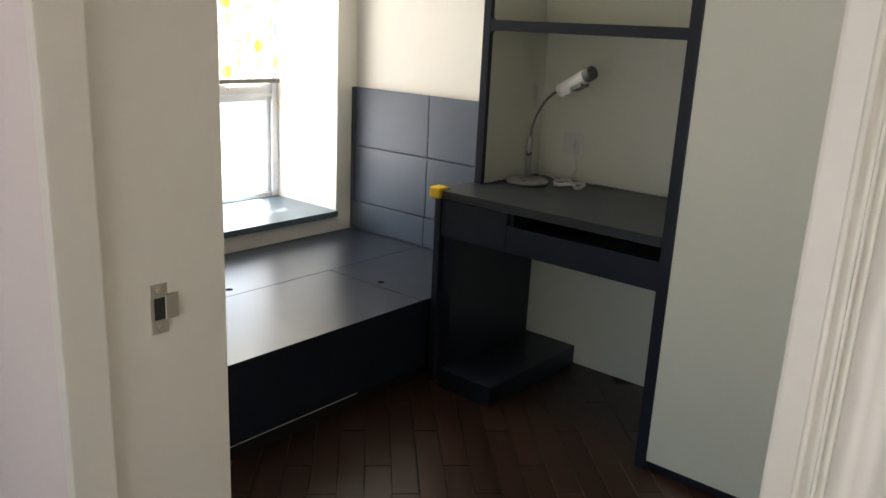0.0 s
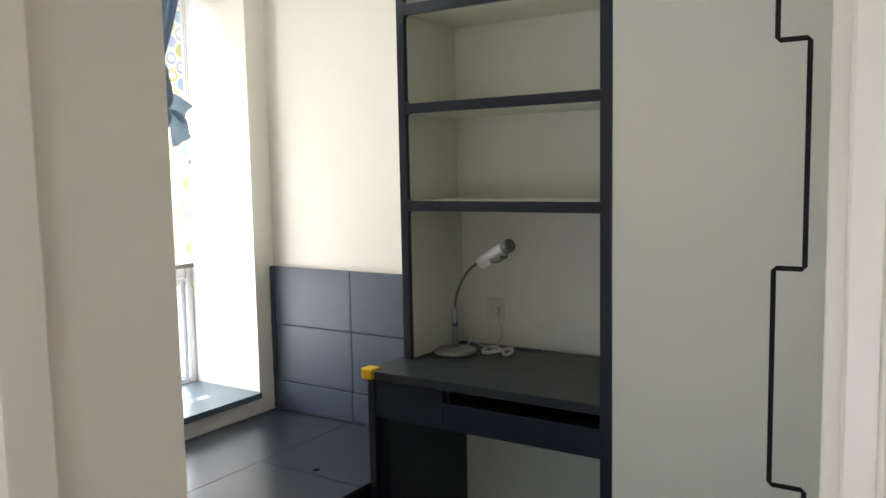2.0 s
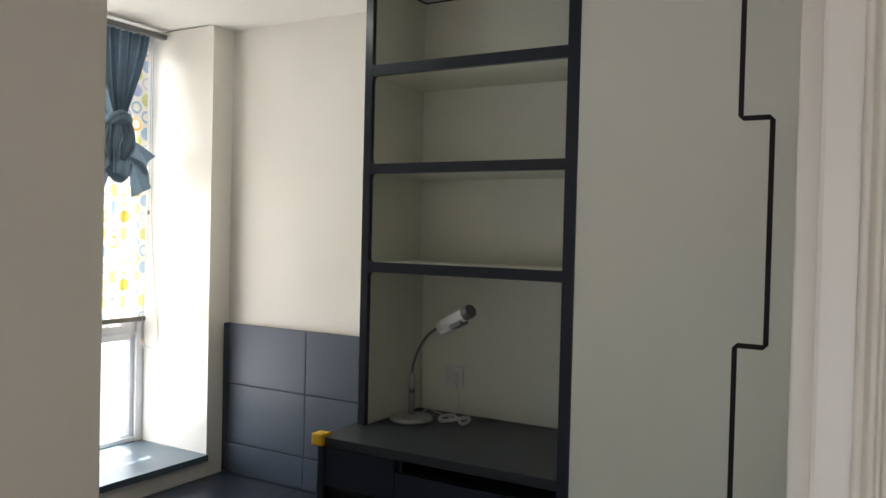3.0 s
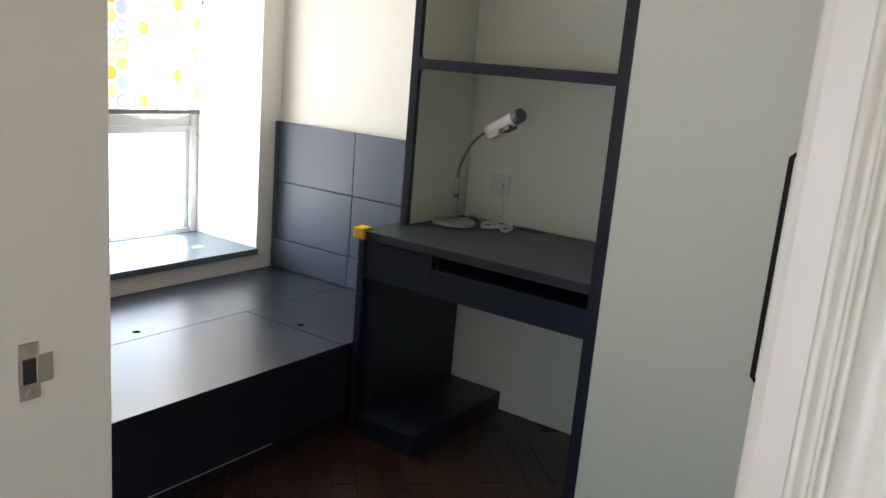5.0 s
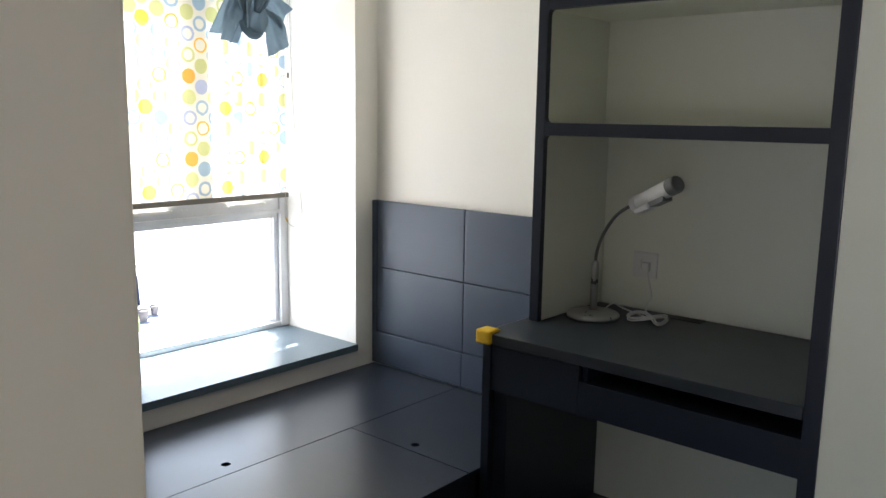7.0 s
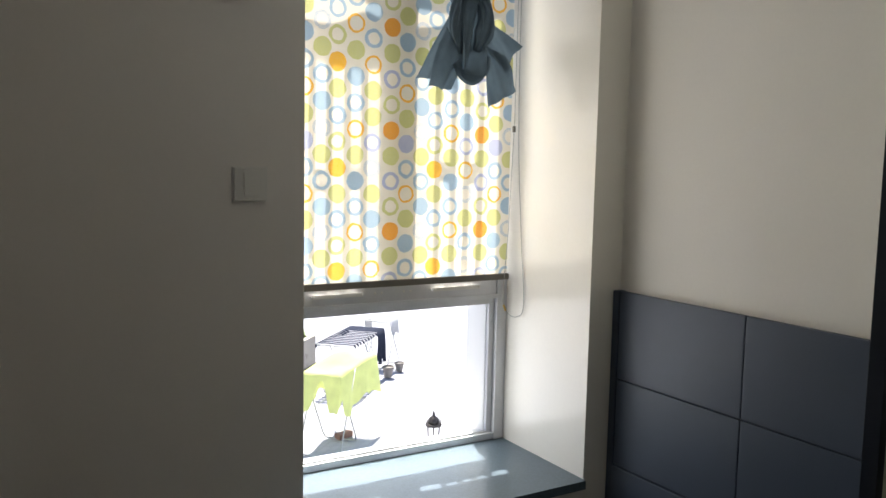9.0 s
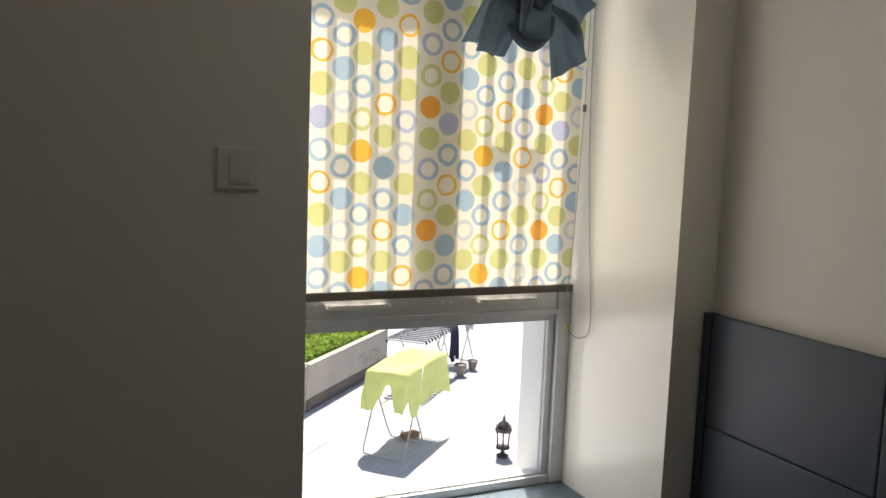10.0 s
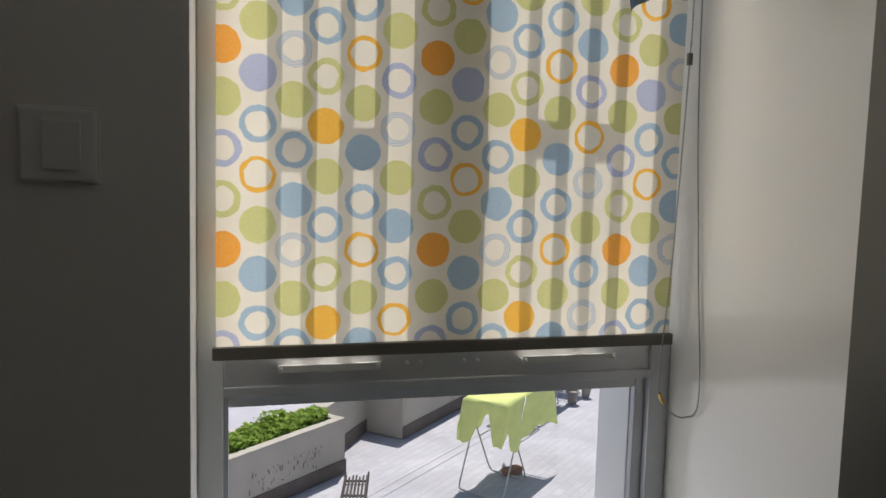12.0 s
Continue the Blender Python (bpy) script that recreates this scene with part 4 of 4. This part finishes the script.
def planter(label, at, deg, length, depth, seed, n):
    """A rendered planter box, its corner at the origin, running back along -x, with soil and low foliage."""
    pl = turned("planter", label, "planter", at, deg, "terrace planters")
    L = -length
    part("planter_wall", box(L, 0.0, 0.0, 0.10, 0.0, 0.60, 0.008), M_CONC, pl)
    part("planter_wall", box(-0.10, 0.0, 0.101, depth, 0.0, 0.60, 0.008), M_CONC, pl)
    part("planter_wall", box(L, -0.101, depth - 0.10, depth, 0.0, 0.60, 0.008), M_CONC, pl)
    part("planter_wall", box(L, L + 0.10, 0.101, depth - 0.101, 0.0, 0.60, 0.008), M_CONC, pl)
    part("skirting", box(L, 0.012, -0.012, -0.0005, 0.0, 0.15), M_DAMP, pl, "dark damp skirting")
    part("skirting", box(0.0005, 0.012, 0.0, depth, 0.0, 0.15), M_DAMP, pl, "dark damp skirting")
    part("soil", box(L + 0.101, -0.101, 0.101, depth - 0.101, 0.1, 0.52), M_SOIL, pl)
    rng = random.Random(seed)
    bm = bmesh.new()
    for k in range(70):
        x, w, z = rng.uniform(L * 0.42, -0.35), rng.uniform(0.004, 0.014), 0.40 - rng.random() ** 2 * 0.22
        add_box(bm, x, x + w, -0.0012, -0.0004, z - rng.uniform(0.006, 0.05), z)
    part("stains", bm, M_DAMP, pl, "dark runs of damp")["kind"] = "stuff"
    bm = bmesh.new()
    for _ in range(n):
        cx, cy = -0.12 + rng.random() ** 1.2 * (L + 0.24), 0.12 + rng.random() * (depth - 0.24)
        clump = 0.5 + 0.5 * noise.noise((cx * 2.2, cy * 2.2, seed))
        cz = 0.53 + rng.random() * (0.06 + 0.20 * clump)
        m = Matrix.LocRotScale((cx, cy, cz), Euler((rng.uniform(-0.9, 0.9), rng.uniform(-0.9, 0.9), rng.uniform(0, 6.3))), (rng.uniform(0.6, 1.5),) * 3)
        v = [bm.verts.new(m @ Vector(p)) for p in ((0, -0.035, 0), (0.012, -0.012, 0.005), (0.016, 0.005, 0.006), (0, 0.04, -0.004), (-0.016, 0.005, 0.006), (-0.012, -0.012, 0.005))]
        bm.faces.new(v)
    part("foliage", bm, M_LEAF, pl, "dense low green foliage")
    return pl


planter("weathered rendered planter with dark stains, full of green plants", (0.293, 7.285, TZ), 40, 3.2, 0.62, 3, 4200)
planter("longer weathered rendered planter with green plants beside the airers", (2.95, 10.08, TZ), 46, 2.62, 1.0, 5, 4500)

pw = thing("parapet_wall", "weathered rendered low terrace wall with dark damp skirting", "wall", (0.8, 9.09, TZ), kind="structure")


def wall_run(a, b, h=0.62, th=0.18):
    a, b = Vector((*a, 0)), Vector((*b, 0))
    ang = math.degrees(math.atan2(b.y - a.y, b.x - a.x))
    n = (b - a).length
    for nm, bm, mt in (("wall_run", box(0, n, 0, th, 0, h, 0.006), M_CONC), ("skirting", box(0, n, -0.014, -0.001, 0, 0.16), M_DAMP)):
        part(nm, bm, mt, pw).matrix_basis = pose(a.x - 0.8, a.y - 9.09, 0, 0, 0, ang)


wall_run((0.13, 7.61), (0.962, 8.889))
wall_run((0.962, 8.889), (1.138, 8.225), th=0.05)
fp = thing("flower_pot", "orange terracotta flower pot standing in the planter", "flower pot", (1.95, 10.2, TZ + 0.52))
part("pot", add_lathe(bmesh.new(), [(0.07, 0), (0.10, 0.15), (0.115, 0.15), (0.115, 0.19), (0.10, 0.19), (0.095, 0.16)], 24), M_TERRA, fp)
# strip joints in the paving
for off in (0.0, -0.12):
    o = Vector((0.504, 6.69, 0)) + B * off
    g = part("paving_joint", box(-3, 9, -0.003, 0.003, 0.0, 0.002), M_JOINT)
    tagged(g, "dark joint line in the terrace paving", "joint", "paving joints", "structure")
    g.matrix_basis = pose(o.x, o.y, TZ - 0.0115, 0, 0, 43)


M_AIRER = material("grey_white_enamel", (0.50, 0.50, 0.49), 0.4, vary=0.08)


def airer(name, label, at, deg, cloths, L=1.25, W=0.45, H=0.95, feet=((0.18, 0.80), (1.07, 0.45))):
    """A folding clothes airer: two bent legs, a top of rods, and what hangs over it."""
    t = turned(name, label, "clothes airer", at, deg)
    for k, (x0, x1) in enumerate(feet):
        e = 0.02 * (1 - 2 * k)
        line = [(x1, e, H)] + smooth_line([(x0 + (x1 - x0) * 0.12, e, 0.12), (x0 + (x1 - x0) * 0.02, e + W * 0.03, 0.03), (x0, W * 0.18, 0.010), (x0, W * 0.82, 0.010), (x0 + (x1 - x0) * 0.02, W * 0.97 - e, 0.03), (x0 + (x1 - x0) * 0.12, W - e, 0.12)], 5) + [(x1, W - e, H)]
        part("leg_frame", tube(line, 0.009, 8), M_AIRER, t, "bent tube leg frame", smooth=True)
    for k in range(9):
        y = W * k / 8
        part("rod", tube([(0, y, H), (L, y, H)], 0.006 if 0 < k < 8 else 0.010, 6), M_AIRER, t)
    for x in (0, L):
        part("end_rail", tube([(x, 0, H), (x, W, H)], 0.010, 8), M_AIRER, t)
    for (x0, x1, drop0, drop1, mat, lab) in cloths:
        rows = []
        g = 1 if W > 0 else -1
        prof = [(-0.03 * g, H - drop0)] + [(-0.03 * g, H - drop0 * (1 - k / 6)) for k in range(1, 6)] + [(-0.012 * g, H + 0.016), (W * 0.25, H + 0.018), (W * 0.5, H + 0.014), (W * 0.75, H + 0.018), (W + 0.012 * g, H + 0.016)] + [(W + 0.03 * g, H - drop1 * k / 6) for k in range(1, 7)]
        for (y, z) in prof:
            hang = max(0, H - z)
            rows.append([(x0 + (x1 - x0) * i / 30, y + 0.06 * hang * math.sin(i * 1.1 + 0.4) * (1 if abs(y) > 0.1 else -1) * g, z + (0.10 * hang * math.sin(i * 0.35 + 1))) for i in range(31)])
        part("hung_cloth", cloth_sheet(rows), mat, t, lab, smooth=True)
    return t


ar = airer("clothes_airer", "white metal clothes airer draped with a lime green sheet", (1.40, 6.60, TZ), 44, (), 1.20, -0.47, feet=((-0.05, 0.42), (0.60, 0.03)))
# the sheet: humped on top, long at its corners, drawn up in an arch at the near end
rows = []
for j in range(49):
    w = -0.43 + 1.33 * j / 48
    dv, wc = max(0.0, -w, w - 0.47), min(max(w, 0.0), 0.47)
    side, q = (-1 if w < 0 else 1 if w > 0.47 else 0), wc / 0.47
    e = min(1.0, max(0.0, (abs(2 * q - 1.05) - 0.06) / 0.50))
    near = (0.09 + 0.34 * e * e * (3 - 2 * e) + 0.015 * math.sin(q * 19)) * (1 - 0.95 * dv / 0.43)
    row = []
    for i in range(50):
        du, x = (near * (1 - i / 14), 0.0) if i < 14 else (0.0, 1.17 * (i - 14) / 35)
        dvx = dv * (1.0 + 0.10 * math.sin(x * 6.0 + 0.8) + 0.05 * math.sin(x * 17.0))
        hump = 0.12 * (0.55 + noise.noise((x * 2.2, q * 1.5, 2.0))) * math.sin(math.pi * min(1, x / 1.1)) * (0.35 + 0.65 * math.sin(math.pi * q)) * max(0.0, 1 - dv / 0.15)
        out = side * (0.012 + 0.10 * dvx * (1 + 0.6 * math.sin(x * 11.0 + 0.6)))
        row.append((x - (0.015 + 0.14 * du * (1 + 0.5 * math.sin(w * 16.0))) * (du > 0), -(wc + out), 0.968 + hump - max(du, dvx) - 0.2 * min(du, dvx)))
    rows.append(row)
part("hung_cloth", cloth_sheet(rows), M_LIME, ar, "lime green sheet", smooth=True)
part("lower_rack", tube([(0.38, -0.45, 0.46), (0.90, -0.45, 0.46), (0.90, 0.0, 0.46), (0.38, 0.0, 0.46)], 0.006, 6), M_AIRER, ar)
tagged(turned("brick", "loose red brick under the airer", "brick", (2.06, 6.90, TZ), 20))
part("brick_body", box(-0.11, 0.11, -0.05, 0.05, 0, 0.065, 0.004), M_BRICK, bpy.data.objects["brick"])
airer("clothes_airer", "striped metal clothes airer with dark laundry", (2.84, 8.41, TZ), 45, ((1.05, 1.42, 0.48, 0.10, M_NAVYC, "dark hung laundry"),) + tuple((0.03 + 0.115 * k, 0.095 + 0.115 * k, 0.03, 0.06, M_NAVYC, "dark hung strip") for k in range(9)), 1.45, 0.55, 0.75)
rk = turned("shoe_rack", "dark slatted rack lying on the terrace paving", "rack", (0.26, 7.04, TZ), -13)
for y in (-0.045, -0.42):
    part("cross_bar", box(0.0, 0.24, y - 0.012, y + 0.012, 0.012, 0.03, 0.003), M_BRONZE, rk)
for k in range(7):
    x = 0.012 + 0.036 * k
    part("slat", box(x - 0.009, x + 0.009, -0.62, 0.06 - 0.05 * (k % 3 == 1), 0.031, 0.045, 0.003), M_BRONZE, rk)
for x in (0.0, 0.24):
    part("side_rail", tube([(x, 0.12, 0.05), (x, -0.05, 0.012), (x, -0.62, 0.012)], 0.011, 8), M_BRONZE, rk)
for at, r in (((3.84, 9.22), 0.09), ((4.18, 9.48), 0.075)):
    gp = thing("flower_pot", "grey weathered flower pot on the terrace", "flower pot", (*at, TZ))
    part("pot", add_lathe(bmesh.new(), [(r * 0.65, 0), (r, r * 1.7), (r * 1.12, r * 1.7), (r * 1.12, r * 2.0), (r * 0.95, r * 2.0), (r * 0.9, r * 1.75)], 20), M_POT, gp)
airer("clothes_airer", "metal clothes airer with pale laundry", (4.02, 9.62, TZ), 40, ((0.1, 0.4, 0.22, 0.18, M_PALEC, "pale hung laundry"),), 0.55, 0.42, 0.80, feet=((0.05, 0.5), (0.5, 0.05)))

ln = thing("garden_lantern", "dark bronze pierced garden lantern on the terrace", "lantern", (2.83, 6.02, TZ))
part("foot", add_lathe(bmesh.new(), [(0.070, 0), (0.070, 0.012), (0.035, 0.03), (0.020, 0.05), (0.022, 0.075), (0.060, 0.090), (0.082, 0.095), (0.082, 0.108), (0.074, 0.112)], 12), M_BRONZE, ln)
for k in range(6):
    a = k * math.pi / 3
    c, d = math.cos(a), math.sin(a)
    part("post", tube([(0.068 * c, 0.068 * d, 0.112), (0.074 * c, 0.074 * d, 0.205), (0.079 * c, 0.079 * d, 0.290)], 0.0075, 6, [0.009, 0.006, 0.009]), M_BRONZE, ln)
    part("knob", add_lathe(bmesh.new(), [(0.004, 0), (0.009, 0.012), (0.004, 0.022), (0.006, 0.030), (0.001, 0.040)], 8), M_BRONZE, ln).matrix_basis = pose(0.092 * c, 0.092 * d, 0.318)
part("band", add_lathe(bmesh.new(), [(0.078, 0.288), (0.096, 0.292), (0.098, 0.312), (0.090, 0.320), (0.070, 0.322)], 12), M_BRONZE, ln)
part("roof", add_lathe(bmesh.new(), [(0.070, 0.322), (0.073, 0.345), (0.064, 0.372), (0.044, 0.395), (0.022, 0.408), (0.012, 0.425), (0.017, 0.440), (0.009, 0.452), (0.002, 0.485)], 16), M_BRONZE, ln, smooth=True)


# ---- floor boards, laid last ----
fl = bpy.data.objects["floor"]
board_w, board_l = 0.085, 0.62
bmb = box(0, board_l - 0.002, 0, board_w - 0.0015, -0.012, 0.0, 0.0012, 1)
me = bpy.data.meshes.new("floor_board")
bmb.to_mesh(me)
bmb.free()
me.materials.append(M_FLOOR)
ca, sa = math.cos(radians(45)), math.sin(radians(45))
count = 0
for i in range(-60, 60):
    for j in range(-14, 14):
        u, v = (j + 0.37 * (i % 3)) * board_l, i * board_w
        x, y = -1.4 + u * ca - v * sa, -2.0 + u * sa + v * ca
        cx, cy = x + board_l / 2 * ca, y + board_l / 2 * sa
        if -2.75 < cx < 0.22 and -3.2 < cy < -0.75 and count < 420:
            cut = min(1.0, (0.10 - x) / ca / board_l, (-0.86 - y) / sa / board_l)
            if cut < 0.1:
                continue
            ob = new("floor_board", me)
            ob.parent = fl
            ob.matrix_basis = pose(x, y, FLOOR, 0, 0, 45) @ Matrix.Diagonal((cut, 1, 1, 1))
            count += 1
